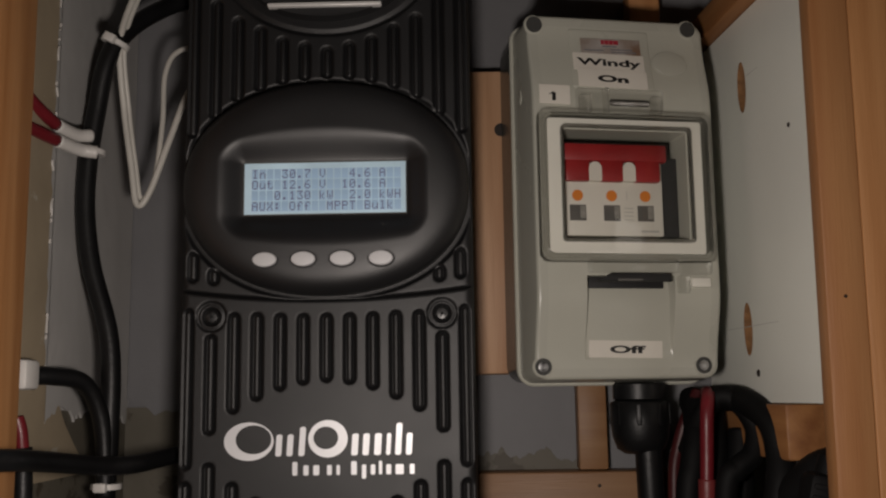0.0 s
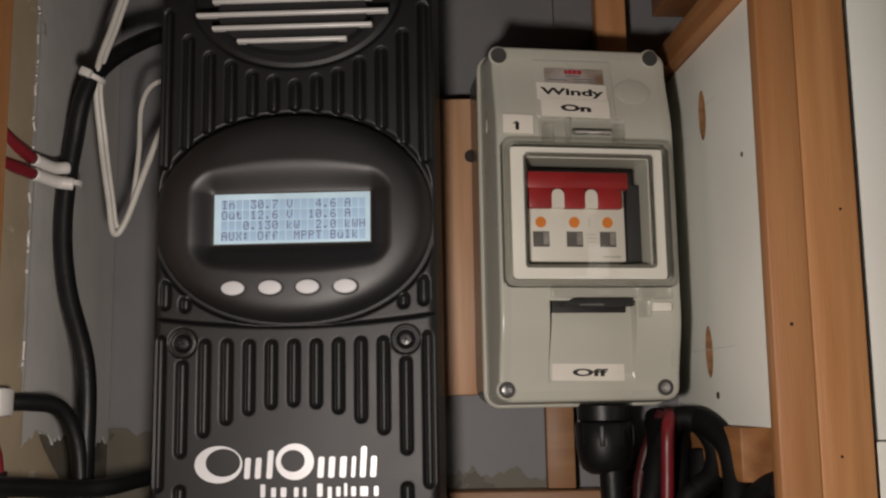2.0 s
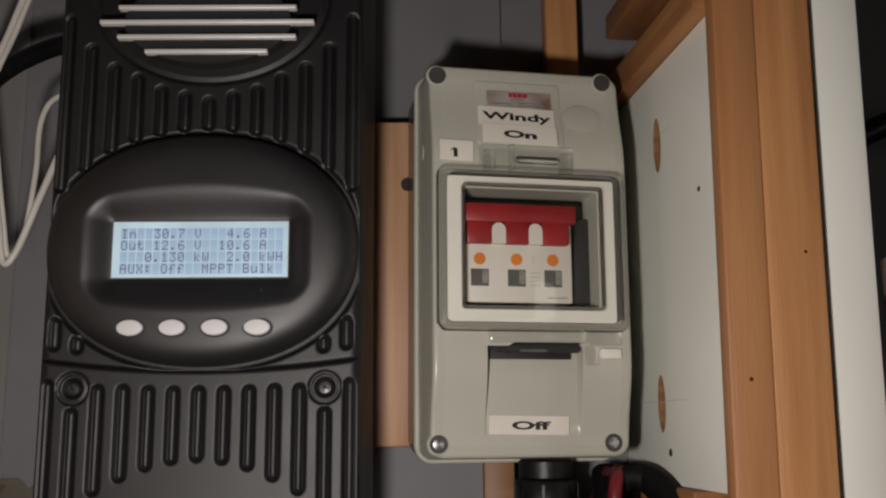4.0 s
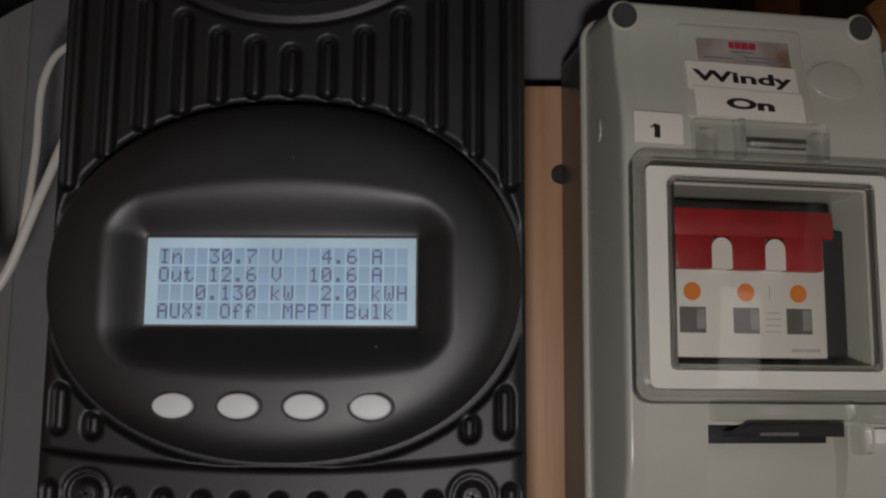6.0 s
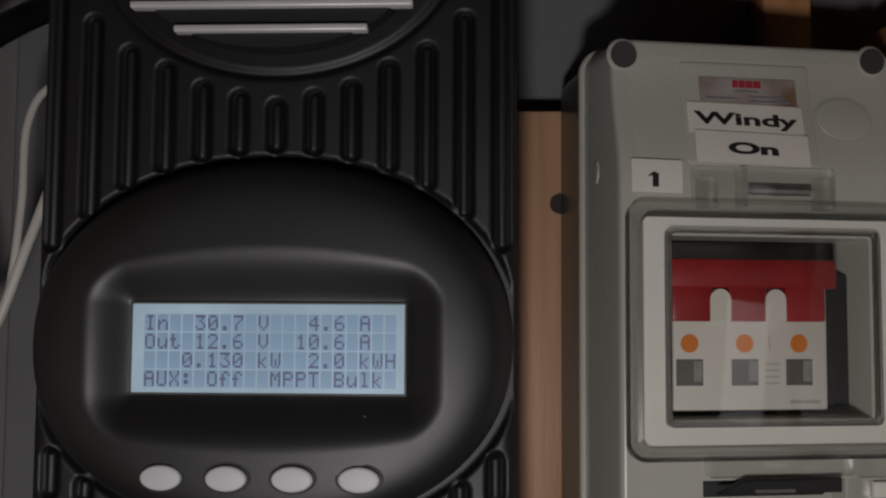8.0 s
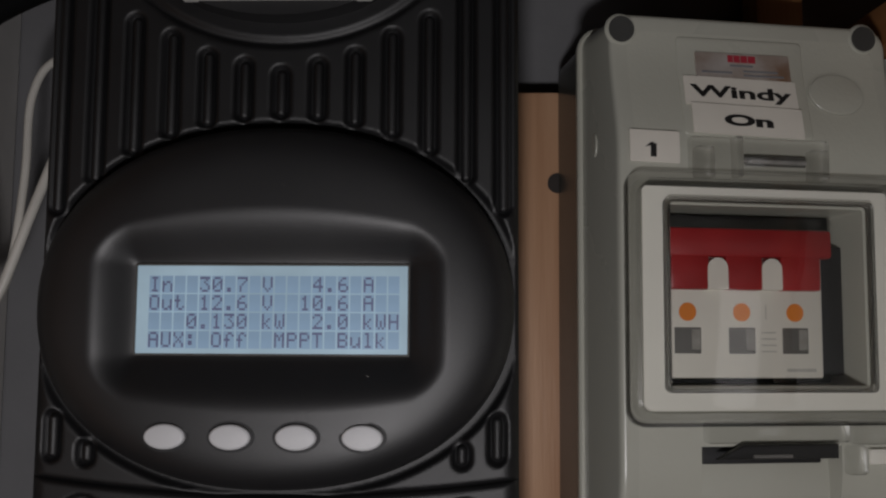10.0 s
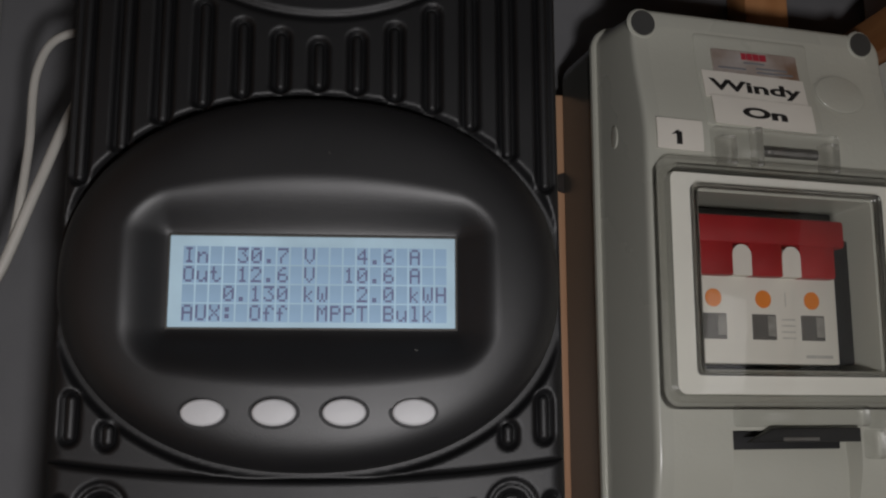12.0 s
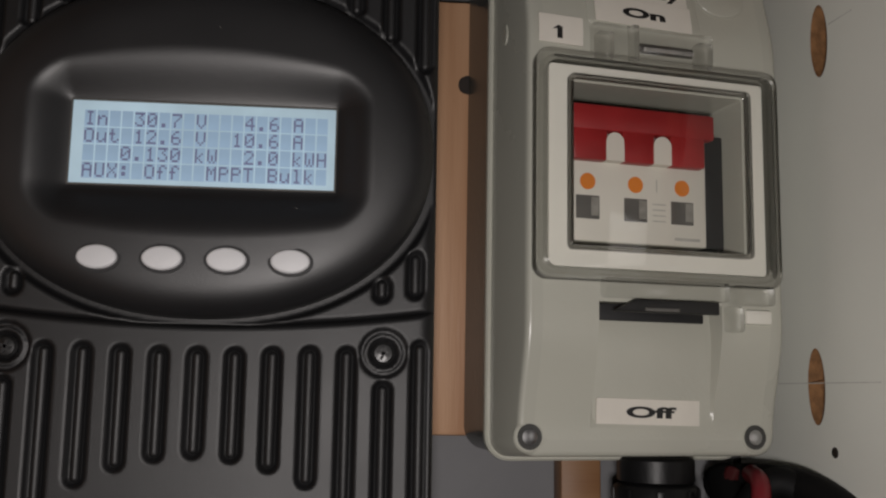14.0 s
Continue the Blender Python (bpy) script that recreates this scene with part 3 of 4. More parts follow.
bm = bmesh.new()
rows, NT, NR = [], 192, 96
for j in range(NR + 1):
    q = j / NR
    ring = []
    for i in range(NT):
        t = 2 * math.pi * i / NT
        c, s = math.cos(t), math.sin(t)
        u = OVAL[0] + q * OVAL[2] * math.copysign(abs(c) ** (2 / 2.15), c)
        w = OVAL[1] + q * OVAL[3] * math.copysign(abs(s) ** (2 / 2.15), s)
        ring.append(bm.verts.new((u, -dome(u, w), w)) if j else None)
    rows.append(ring)
mid = bm.verts.new((OVAL[0], -dome(OVAL[0], OVAL[1]), OVAL[1]))
for i in range(NT):
    k = (i + 1) % NT
    bm.faces.new((mid, rows[1][i], rows[1][k]))
    for j in range(1, NR):
        bm.faces.new((rows[j][i], rows[j + 1][i], rows[j + 1][k], rows[j][k]))
back = [bm.verts.new((v.co.x, 0.003, v.co.z)) for v in rows[NR]]
for i in range(NT):
    k = (i + 1) % NT
    bm.faces.new((rows[NR][i], back[i], back[k], rows[NR][k]))
bmesh.ops.recalc_face_normals(bm, faces=bm.faces)
part("display_surround", bm, BLACK_GLOSS, ctrl, "satin black domed oval surround", smooth=True)

# display: glass, character cells and text
LX0, LX1, LZ0, LZ1, LY = -0.0385, 0.0388, 0.0228, 0.0478, -0.0066
lcd = part("display", box(LX0, LX1, LY, LY + 0.003, LZ0, LZ1, 0.0002, 1), LCD, ctrl, "pale blue backlit four-line display")
for x0, x1, z0, z1 in ((LX0 - 0.0005, LX1 + 0.0005, LZ1, LZ1 + 0.0005), (LX0 - 0.0005, LX1 + 0.0005, LZ0 - 0.0005, LZ0), (LX0 - 0.0005, LX0, LZ0, LZ1), (LX1, LX1 + 0.0005, LZ0, LZ1)):
    part("display_rim", box(x0, x1, LY - 0.0002, LY + 0.002, z0, z1, 0.0001, 1), SMOKE, ctrl)
TEXT = ["In  30.7 V   4.6 A  ", "Out 12.6 V  10.6 A  ", "   0.130 kW  2.0 kWH", "AUX: Off  MPPT Bulk "]
COL, ROW = 0.003585, 0.0053
cell = None
for r in range(4):
    for c in range(20):
        if cell is None:
            cell = part("character_cell", box(-COL * 0.44, COL * 0.44, -0.00005, 0.0005, -ROW * 0.46, ROW * 0.46), LCD_CELL, lcd)
            o = cell
        else:
            o = new("character_cell", cell.data)
            o.parent = lcd
        o.location = (LX0 + 0.0034 + (c + 0.5) * COL, LY, LZ1 - 0.0054 - r * ROW * 0.985)
# five-by-seven dot patterns, one base-32 digit for each row of dots
DOTS = {"0": "ehjlphe", "1": "4c4444e", "2": "eh1248v", "3": "v2421he", "4": "26aiv22", "6": "68guhhe", "7": "v124888", ".": "00000cc", ":": "0cc0cc0",
        "A": "ehhvhhh", "B": "uhhuhhu", "H": "hhhvhhh", "I": "e44444e", "M": "hrllhhh", "O": "ehhhhhe", "P": "uhhuggg", "T": "v444444", "U": "hhhhhhe",
        "V": "hhhhha4", "W": "hhhllla", "X": "hha4ahh", "f": "698s888", "k": "ggikoki", "l": "c44444e", "n": "00mphhh", "t": "88s8896", "u": "00hhhjd"}
DOT, DROW = 0.00056, 0.00060
shapes = {}
for r, line in enumerate(TEXT):
    for c, ch in enumerate(line):
        if ch == " ":
            continue
        if ch not in shapes:
            bm = bmesh.new()
            for j, digit in enumerate(DOTS[ch]):
                for i in range(5):
                    if int(digit, 32) >> (4 - i) & 1:
                        x, z = (i - 2) * DOT, (3 - j) * DROW
                        box(x - DOT * 0.47, x + DOT * 0.47, -0.00012, 0.0, z - DROW * 0.47, z + DROW * 0.47, bm=bm)
            o = part("character", bm, LCD_INK, lcd)
            shapes[ch] = o.data
        else:
            o = new("character", shapes[ch])
            o.parent = lcd
        o.location = (LX0 + 0.0034 + (c + 0.5) * COL, LY - 0.00003, LZ1 - 0.0054 - r * ROW * 0.985)

for k in range(4):
    x = -0.02715 + 0.0181 * k
    y = -dome(x, 0.0003)
    part("button_well", slab(ellipse(x, 0.0003, 0.0066, 0.0043, 36), y - 0.0003, y + 0.004), DEEP, ctrl)
    part("button", slab(ellipse(x, 0.0003, 0.0057, 0.0035, 36), y - 0.0022, y + 0.002, 0.0009), BUTTON, ctrl, "pale grey oval button", smooth=True)

for s in (1, -1):
    x = s * 0.0550
    sc = part("cover_screw", moved(turned([(0.0008, 0.0011), (0.0026, 0.0008), (0.0034, -0.0002), (0.0034, -0.003)], 20, "y"), x, 0.0018, -0.0249), DARK_SCREW, ctrl, "dark cross-head screw", smooth=False)
    for a in (20, 110):
        o = part("slot", box(-0.0020, 0.0020, -0.0002, 0.0002, -0.00045, 0.00045), DEEP, sc)
        o.matrix_basis = Matrix.Translation((x, 0.0007, -0.0249)) @ Matrix.Rotation(radians(a), 4, "Y")

for u, w, a in ((0.0280, 0.0168, 20), (0.0040, 0.0700, 60)):
    o = part("dust_speck", box(-0.0005, 0.0005, -0.00006, 0.0001, -0.0001, 0.0001), SMOKE, ctrl)
    o.matrix_basis = Matrix.Translation((u, -dome(u, w) - 0.00005, w)) @ Matrix.Rotation(radians(a), 4, "Y")

# bright slats of the round vent
part("vent_back", slab(ellipse(0, 0.1414, 0.0380, 0.0205, 40), -0.0078, 0.0), DEEP, ctrl)
for k, half in ((-2, 0.0278), (-1, 0.0406), (0, 0.0488), (1, 0.0406), (2, 0.0278)):
    z = 0.1404 + 0.0071 * k
    part("vent_slat", box(-half, half, -0.0102, -0.0060, z - 0.0010, z + 0.0010, 0.0005), SLAT, ctrl, "bright metal vent slat", smooth=True)

# emblem: plain silver shapes, two lines
LOGO_Y = -0.0004


def chip(x0, x1, z0, z1, r=0.0012, lean=0.0):
    pts = [(x + lean * (z - z0), z) for x, z in rrect(x0, x1, z0, z1, min(r, (x1 - x0) * 0.45, (z1 - z0) * 0.45), 4)]
    return slab(pts, LOGO_Y, 0.0008)


def hoop(x, z, a, b, thick, dx=0.0, dz=0.0):
    """A plain oval hoop, thicker on one side where its opening is off centre."""
    return frame_plate(ellipse(x, z, a, b, 32), ellipse(x + dx, z + dz, a - thick, b - thick, 32), LOGO_Y, 0.0008)


LB = -0.0905
part("emblem_ring", frame_plate(ellipse(-0.0360, LB + 0.0070, 0.0116, 0.0088, 40), ellipse(-0.0338, LB + 0.0078, 0.0084, 0.0066, 40), LOGO_Y, 0.0008), SILVER, ctrl, "silver crescent ring")
for x0, x1, z1 in ((-0.0236, -0.0208, 0.0100), (-0.0184, -0.0156, 0.0100), (-0.0128, -0.0100, 0.0134), (0.0118, 0.0148, 0.0100), (0.0170, 0.0200, 0.0100), (0.0224, 0.0256, 0.0100), (0.0280, 0.0300, 0.0100), (0.0322, 0.0350, 0.0146), (0.0372, 0.0400, 0.0100)):
    part("emblem_mark", chip(x0, x1, LB, LB + z1, 0.0010, 0.06), SILVER, ctrl)
part("emblem_swash", hoop(0.0010, LB + 0.0078, 0.0092, 0.0086, 0.0034, -0.0010, 0.0004), SILVER, ctrl, "silver oval swash")
for x0, x1, tall in ((-0.0155, -0.0132, 1), (-0.0104, -0.0080, 0), (-0.0058, -0.0030, 0), (0.0006, 0.0028, 0), (0.0050, 0.0066, 0), (0.0118, 0.0144, 1), (0.0168, 0.0188, -1), (0.0209, 0.0230, 0), (0.0247, 0.0262, 1), (0.0281, 0.0304, 0), (0.0324, 0.0362, 0), (0.0390, 0.0412, 0)):
    part("emblem_mark", chip(x0, x1, LB - 0.0088 - (0.0018 if tall < 0 else 0), LB - 0.0088 + (0.0062 if tall > 0 else 0.0046), 0.0006), SILVER, ctrl)


# ---- breaker enclosure ----
EM = Matrix.Translation((0.1196, 0.4385, 1.539)) @ Matrix.Rotation(radians(11.0), 4, "Z") @ Matrix.Rotation(radians(0.5), 4, "X")
enc = thing("breaker_enclosure", "light grey weatherproof breaker enclosure with labels", "breaker box", EM)
EX0, EX1, EZ0, EZ1 = -0.0462, 0.0512, -0.0958, 0.0942
N = 8
lid_out = rrect(EX0, EX1, EZ0, EZ1, 0.007, N)
WX0, WX1, WZ0, WZ1 = -0.0322, 0.0362, -0.0266, 0.0320


BULGE = -0.0075
RX0, RX1, RZ0, RZ1 = -0.0205, 0.0262, -0.0862, -0.0440
SWELL = -0.0052


def bulged(bm, whole=True):
    """The lid's front swells gently between its ends."""
    zs = [v.co.z for v in bm.verts]
    for k in range(math.floor(min(zs) / 0.004) + 1, math.ceil(max(zs) / 0.004)):
        bmesh.ops.bisect_plane(bm, geom=bm.verts[:] + bm.edges[:] + bm.faces[:], plane_co=(0, 0, k * 0.004), plane_no=(0, 0, 1))
    for v in bm.verts:
        k = step((0.088 - abs(v.co.z + 0.002)) / 0.040)
        v.co.y += BULGE * k * (1.0 if whole else min(1.0, max(0.0, 1 - v.co.y / 0.0245)))
    return bm


def dense(pts, gap=0.006):
    """The same outline with more points along its long sides."""
    out = []
    for (xa, za), (xb, zb) in zip(pts, pts[1:] + pts[:1]):
        out.append((xa, za))
        if abs(xb - xa) > 0.02 or abs(zb - za) > 0.02:
            out += [(xa + (xb - xa) * k / 16, za + (zb - za) * k / 16) for k in range(1, 16)]
    return out


def fine_outline(pts):
    """The same outline with a point about every 4 mm."""
    out = []
    for (xa, za), (xb, zb) in zip(pts, pts[1:] + pts[:1]):
        n = 48 if abs(zb - za) > 0.02 else (16 if abs(xb - xa) > 0.02 else 1)
        out += [(xa + (xb - xa) * k / n, za + (zb - za) * k / n) for k in range(n)]
    return out


def tray(name, material, outer, y0, y1, hole, label=""):
    """A lid: front plate with a window through it, rounded edge and drafted sides, open at the back."""
    cx, cz = (EX0 + EX1) / 2, (EZ0 + EZ1) / 2

    def grow(pts, d):
        return [(x + d * math.copysign(1, x - cx), z + d * math.copysign(1, z - cz)) for x, z in pts]
    rings = [(hole, y0 + 0.004), (hole, y0), (grow(outer, -0.0055), y0)]
    bm = loft(rings, False, False)
    for co, no in (((RX0, 0, 0), (1, 0, 0)), ((RX1, 0, 0), (1, 0, 0)), ((0, 0, RZ0), (0, 0, 1)), ((0, 0, RZ1), (0, 0, 1))):
        bmesh.ops.bisect_plane(bm, geom=bm.verts[:] + bm.edges[:] + bm.faces[:], plane_co=co, plane_no=no)
    gone = [f for f in bm.faces if RX0 < f.calc_center_median().x < RX1 and RZ0 < f.calc_center_median().z < RZ1 and abs(f.calc_center_median().y) < 0.0003]
    bmesh.ops.delete(bm, geom=gone, context="FACES")
    bulged(bm, False)
    bmesh.ops.recalc_face_normals(bm, faces=bm.faces)
    ob = part(name, bm, material, enc, label)
    ob.data.set_sharp_from_angle(angle=radians(16))
    edge = loft([(fine_outline(grow(outer, -d)), y) for d, y in ((0.0055, y0), (0.0018, y0), (0.0011, y0 + 0.0001), (0.0004, y0 + 0.0005), (0.0, y0 + 0.0012), (-0.0002, y0 + 0.0022), (-0.0016, y1))], False, False)
    for v in edge.verts:
        v.co.y += BULGE * step((0.088 - abs(v.co.z + 0.002)) / 0.040) * min(1.0, max(0.0, 1 - v.co.y / 0.0245))
    part("lid_edge", edge, GREY_SIDE, ob, "rounded moulded edge", smooth=True)
    return ob


tray("lid", GREY, lid_out, 0.0, 0.0245, rrect(WX0 - 0.003, WX1 + 0.003, WZ0 - 0.003, WZ1 + 0.003, 0.003, N))
def ring_out(d):
    return rrect(EX0 - d, EX1 + d, EZ0 - d, EZ1 + d, 0.009, N)
part("rim", loft([(ring_out(0.0026), 0.0245), (ring_out(0.0032), 0.0252), (ring_out(0.0032), 0.0268), (ring_out(0.0022), 0.0276)]), GREY, enc, "pale moulded rim")
part("base", loft([(ring_out(0.0015), 0.0276), (ring_out(0.0012), 0.0560)]), GREY_BASE_SHADED, enc, "grey box base, darkened to show its sides in shade")
for x in (-0.0425, 0.0428):
    for z in (0.0888 if x < 0 else 0.0903, -0.0893):
        part("screw_hole", moved(turned([(0.0054, -0.0004), (0.0048, 0.0003)], 24, "y"), x, -0.0001, z), GREY, enc)
        part("hole_shade", moved(turned([(0.0043, 0.0), (0.0043, 0.0004)], 20, "y"), x, -0.0005, z), HOLE_GREY, enc)
        if z < 0:
            s = part("lid_screw", moved(turned([(0.0010, 0.0007), (0.0026, 0.0004), (0.0028, 0.0)], 16, "y"), x, -0.0006, z), SCREW, enc, "zinc screw")

part("side_nub", slab(ellipse(0, 0, 0.0022, 0.0040, 16), -0.0006, 0.001, 0.0004), GREY, enc).matrix_basis = Matrix.Translation((EX0 - 0.0008, 0.013, 0.053)) @ Matrix.Rotation(radians(-90), 4, "Z")

# raised label field, knock-out disc, side panel lines
part("label_field", bulged(slab(rrect(-0.0240, 0.0200, 0.0535, 0.0875, 0.0015, 4), -0.0005, 0.001, 0.0004)), GREY, enc)
part("knockout", bulged(slab(ellipse(0.0308, 0.0700, 0.0096, 0.0072, 36), -0.0006, 0.001, 0.0004)), GREY, enc, "round blank knockout")
part("knockout_rim", bulged(frame_plate(ellipse(0.0308, 0.0700, 0.0102, 0.0078, 36), ellipse(0.0308, 0.0700, 0.0096, 0.0072, 36), -0.00035, 0.001)), GREY_SIDE, enc)

# label tapes
def tape(name, x0, x1, z0, z1, y, text, width, height, heavy, lean=0.0, dx=0.0, label="", shape=bulged, dz=0.0):
    c, sn = math.cos(radians(lean)), math.sin(radians(lean))
    cx, cz = (x0 + x1) / 2, (z0 + z1) / 2
    pts = [(cx + (x - cx) * c + (z - cz) * sn, cz - (x - cx) * sn + (z - cz) * c) for x, z in dense(rrect(x0, x1, z0, z1, 0.0004, 2))]
    t = part(name, shape(slab(pts, y, y + 0.0006)), LABEL, enc, label)
    words(text, width, height, cx + dx, y - 0.00015, cz + dz, INK, t, heavy, lean, shape)
    return t


tape("label_tape", -0.0228, 0.0160, 0.0636, 0.0737, -0.0012, "Windy", 0.0348, 0.0040, 0.00028, 1.0, 0.0, "white tape lettered Windy")
tape("label_tape", -0.0215, 0.0162, 0.0536, 0.0640, -0.0018, "On", 0.0166, 0.0037, 0.00042, 1.5, 0.0, "white tape lettered On")
one = tape("label_tape", -0.0428, -0.0264, 0.0440, 0.0544, -0.0010, "1", 0.0019, 0.0040, 0.0004, 1.0, -0.0006, "white tape numbered 1", dz=-0.0012)
part("letter", bulged(slab([(-0.0379, 0.0489), (-0.0351, 0.0495), (-0.0351, 0.0504), (-0.0360, 0.0504)], -0.0012, -0.0009)), INK, one)
stk = part("maker_sticker", bulged(slab(rrect(-0.0178, 0.0150, 0.0725, 0.0825, 0.0004, 2), -0.0011, 0.0)), FOIL, enc, "silver foil sticker with red print, reflections mottled into its colour")
for x0, x1 in ((-0.0066, -0.0048), (-0.0045, -0.0024), (-0.0021, 0.0002), (0.0005, 0.0030)):
    part("red_mark", bulged(box(x0, x1, -0.0013, -0.001, 0.0794, 0.0818)), RED_INK, stk)
for x0, x1, z in ((-0.0060, 0.0020, 0.0782), (-0.0160, -0.0055, 0.0757), (-0.0015, 0.0105, 0.0764), (-0.0015, 0.0125, 0.0749)):
    part("print_bar", bulged(box(x0, x1, -0.0013, -0.001, z - 0.00035, z + 0.00035)), GREY_INK, stk)

# white window frame, clear hinged cover, breaker behind it
CZ0, CZ1, CX0, CX1 = -0.0358, 0.0392, -0.0430, 0.0466
FX0, FX1, FZ0, FZ1 = -0.0396, 0.0432, -0.0330, 0.0364
part("window_frame", moved(frame_plate(rrect(FX0, FX1, FZ0, FZ1, 0.0015, N), rrect(WX0, WX1, WZ0, WZ1, 0.0015, N), -0.0042, 0.001), 0, SWELL, 0), BEZEL, enc, "off-white window frame")
part("window_well", frame_plate(rrect(WX0, WX1, WZ0, WZ1, 0.0015, N), rrect(WX0 + 0.0012, WX1 - 0.0012, WZ0 + 0.0012, WZ1 - 0.0012, 0.001, N), SWELL - 0.0036, 0.012), GREY, enc)
part("well_back", box(-0.034, 0.042, 0.014, 0.016, -0.030, 0.036), GREY_BASE_SHADED, enc)
cov = part("clear_cover", moved(loft([(rrect(CX0 + 0.002, CX1 - 0.002, CZ0 + 0.002, CZ1 - 0.002, 0.004, N), -0.0076), (rrect(CX0 + 0.0005, CX1 - 0.0005, CZ0 + 0.0005, CZ1 - 0.0005, 0.0045, N), -0.0070), (rrect(CX0, CX1, CZ0, CZ1, 0.005, N), -0.0005)], True, False), 0, SWELL, 0), CLEAR, enc, "clear hinged window cover")
part("cover_rim", moved(frame_plate(rrect(CX0 - 0.0018, CX1 + 0.0018, CZ0 - 0.0018, CZ1 + 0.0018, 0.005, N), rrect(CX0 + 0.0022, CX1 - 0.0022, CZ0 + 0.0022, CZ1 - 0.0022, 0.004, N), -0.0062, -0.0003), 0, SWELL, 0), CLEAR_EDGE, cov)
part("cover_inner_edge", moved(frame_plate(rrect(WX0 - 0.0008, WX1 + 0.0008, WZ0 - 0.0008, WZ1 + 0.0008, 0.002, N), rrect(WX0 + 0.0006, WX1 - 0.0006, WZ0 + 0.0006, WZ1 - 0.0006, 0.0015, N), -0.0068, -0.0043), 0, SWELL, 0), CLEAR_EDGE, cov)
HX, HZ = -0.0030, -0.0006
hinge = part("hinge", moved(box(-0.0205, 0.0265, -0.0055, -0.0004, 0.0428, 0.0533, 0.001), HX, SWELL, HZ), CLEAR_EDGE, cov, "clear hinge")
part("hinge_arm", moved(box(-0.0190, -0.0130, -0.0066, -0.0004, 0.0400, 0.0500, 0.0008), HX, SWELL, HZ), CLEAR_EDGE, hinge)
part("hinge_arm", moved(box(0.0195, 0.0255, -0.0066, -0.0004, 0.0400, 0.0500, 0.0008), HX, SWELL, HZ), CLEAR_EDGE, hinge)
part("hinge_arm", moved(box(-0.0060, -0.0035, -0.0066, -0.0004, 0.0405, 0.0535, 0.0006), HX, SWELL, HZ), CLEAR_EDGE, hinge)
part("hinge_pin", moved(moved(box(-0.0030, 0.0190, -0.0045, -0.0020, 0.0452, 0.0472, 0.0008), 0, 0, 0), HX, SWELL, HZ), SPRING, hinge, "steel hinge pin and spring")
turns = [(-0.0020 + 0.0205 * i / 176, -0.0034 + 0.0016 * math.cos(i * math.pi / 4), 0.0462 + 0.0016 * math.sin(i * math.pi / 4)) for i in range(177)]
part("hinge_spring", moved(tube(turns, 0.00026, 5, 1), HX, SWELL, HZ), SPRING, hinge)

# finger recess below the window; black plates stand for shade under the latch
SLOPE = 0.0075


def floor_at(z):
    return SLOPE * (z - RZ0) / (RZ1 - RZ0)


bm = bmesh.new()
rows = []
for k in range(13):
    z = RZ0 + (RZ1 - RZ0) * k / 12
    rows.append([bm.verts.new((x, y, z)) for x, y in ((RX0, 0.0), (RX0 + 0.0006, floor_at(z)), (RX1 - 0.0010, floor_at(z)), (RX1, 0.0))])
for p, q in zip(rows, rows[1:]):
    for i in range(3):
        bm.faces.new((p[i], p[i + 1], q[i + 1], q[i]))
bm.faces.new(list(reversed(rows[-1])))
bmesh.ops.recalc_face_normals(bm, faces=bm.faces)
part("finger_recess", bulged(bm), GREY, enc)
part("recess_slot_shade", bulged(box(-0.0180, 0.0220, 0.0050, 0.0066, -0.0500, -0.0442, 0.0004)), DEEP, enc)


def on_floor(bm):
    bulged(bm)
    for v in bm.verts:
        v.co.y += floor_at(v.co.z) + 0.0008
    return bm


tape("label_tape", -0.0186, 0.0206, -0.0852, -0.0765, -0.0016, "Off", 0.0190, 0.0037, 0.00036, 1.0, 0.001, "white tape lettered Off", on_floor)
lat = part("latch", moved(box(-0.0200, 0.0275, -0.0066, -0.0004, -0.0428, -0.0362, 0.0012), 0, SWELL, 0), CLEAR_LATCH, cov, "clear cover latch")
part("latch_slot_shade", moved(slab([(-0.0172, -0.0475), (0.0225, -0.0475), (0.0225, -0.0432), (-0.0090, -0.0432)], -0.0070, -0.0045, 0.0005), 0, SWELL, 0), INK, lat)
part("latch_glint", moved(box(-0.0060, 0.0070, -0.0074, -0.0068, -0.0472, -0.0460, 0.0002, 1), 0, SWELL, 0), SMOKE, lat)
part("latch_tab", moved(box(0.0285, 0.0452, -0.0072, -0.0004, -0.0435, -0.0368, 0.0012), 0, SWELL, 0), CLEAR_LATCH, lat)
part("latch_catch", moved(box(0.0345, 0.0450, -0.0046, -0.0004, -0.0500, -0.0450, 0.0008), 0, SWELL, 0), BEZEL, enc, "off-white catch block")
part("latch_loop", moved(box(0.0270, 0.0335, -0.0060, -0.0004, -0.0530, -0.0440, 0.0012), 0, SWELL, 0), CLEAR_LATCH, lat)

# three-pole breaker
brk = thing("circuit_breaker", "white three-pole circuit breaker with a red toggle", "circuit breaker", EM)
MX0, MX1, MZ0, MZ1, MY = -0.0306, 0.0232, -0.0232, 0.0205, -0.0036
part("breaker_body", box(MX0, MX1, MY, 0.013, MZ0, MZ1, 0.0006), MCB, brk)
DX = (-0.0228, -0.0046, 0.0136)
tog = part("toggle", box(MX0 - 0.0002, 0.0246, MY - 0.0046, MY + 0.0005, 0.0148, 0.0240, 0.0012), RED, brk, "red linked toggle bar")
for x, w in ((-0.0233, 0.0064), (-0.0052, 0.0062), (0.0140, 0.0068)):
    part("toggle_leg", box(x - w, x + w, MY - 0.0040, MY + 0.0005, 0.0045, 0.0158, 0.0008), RED, tog)
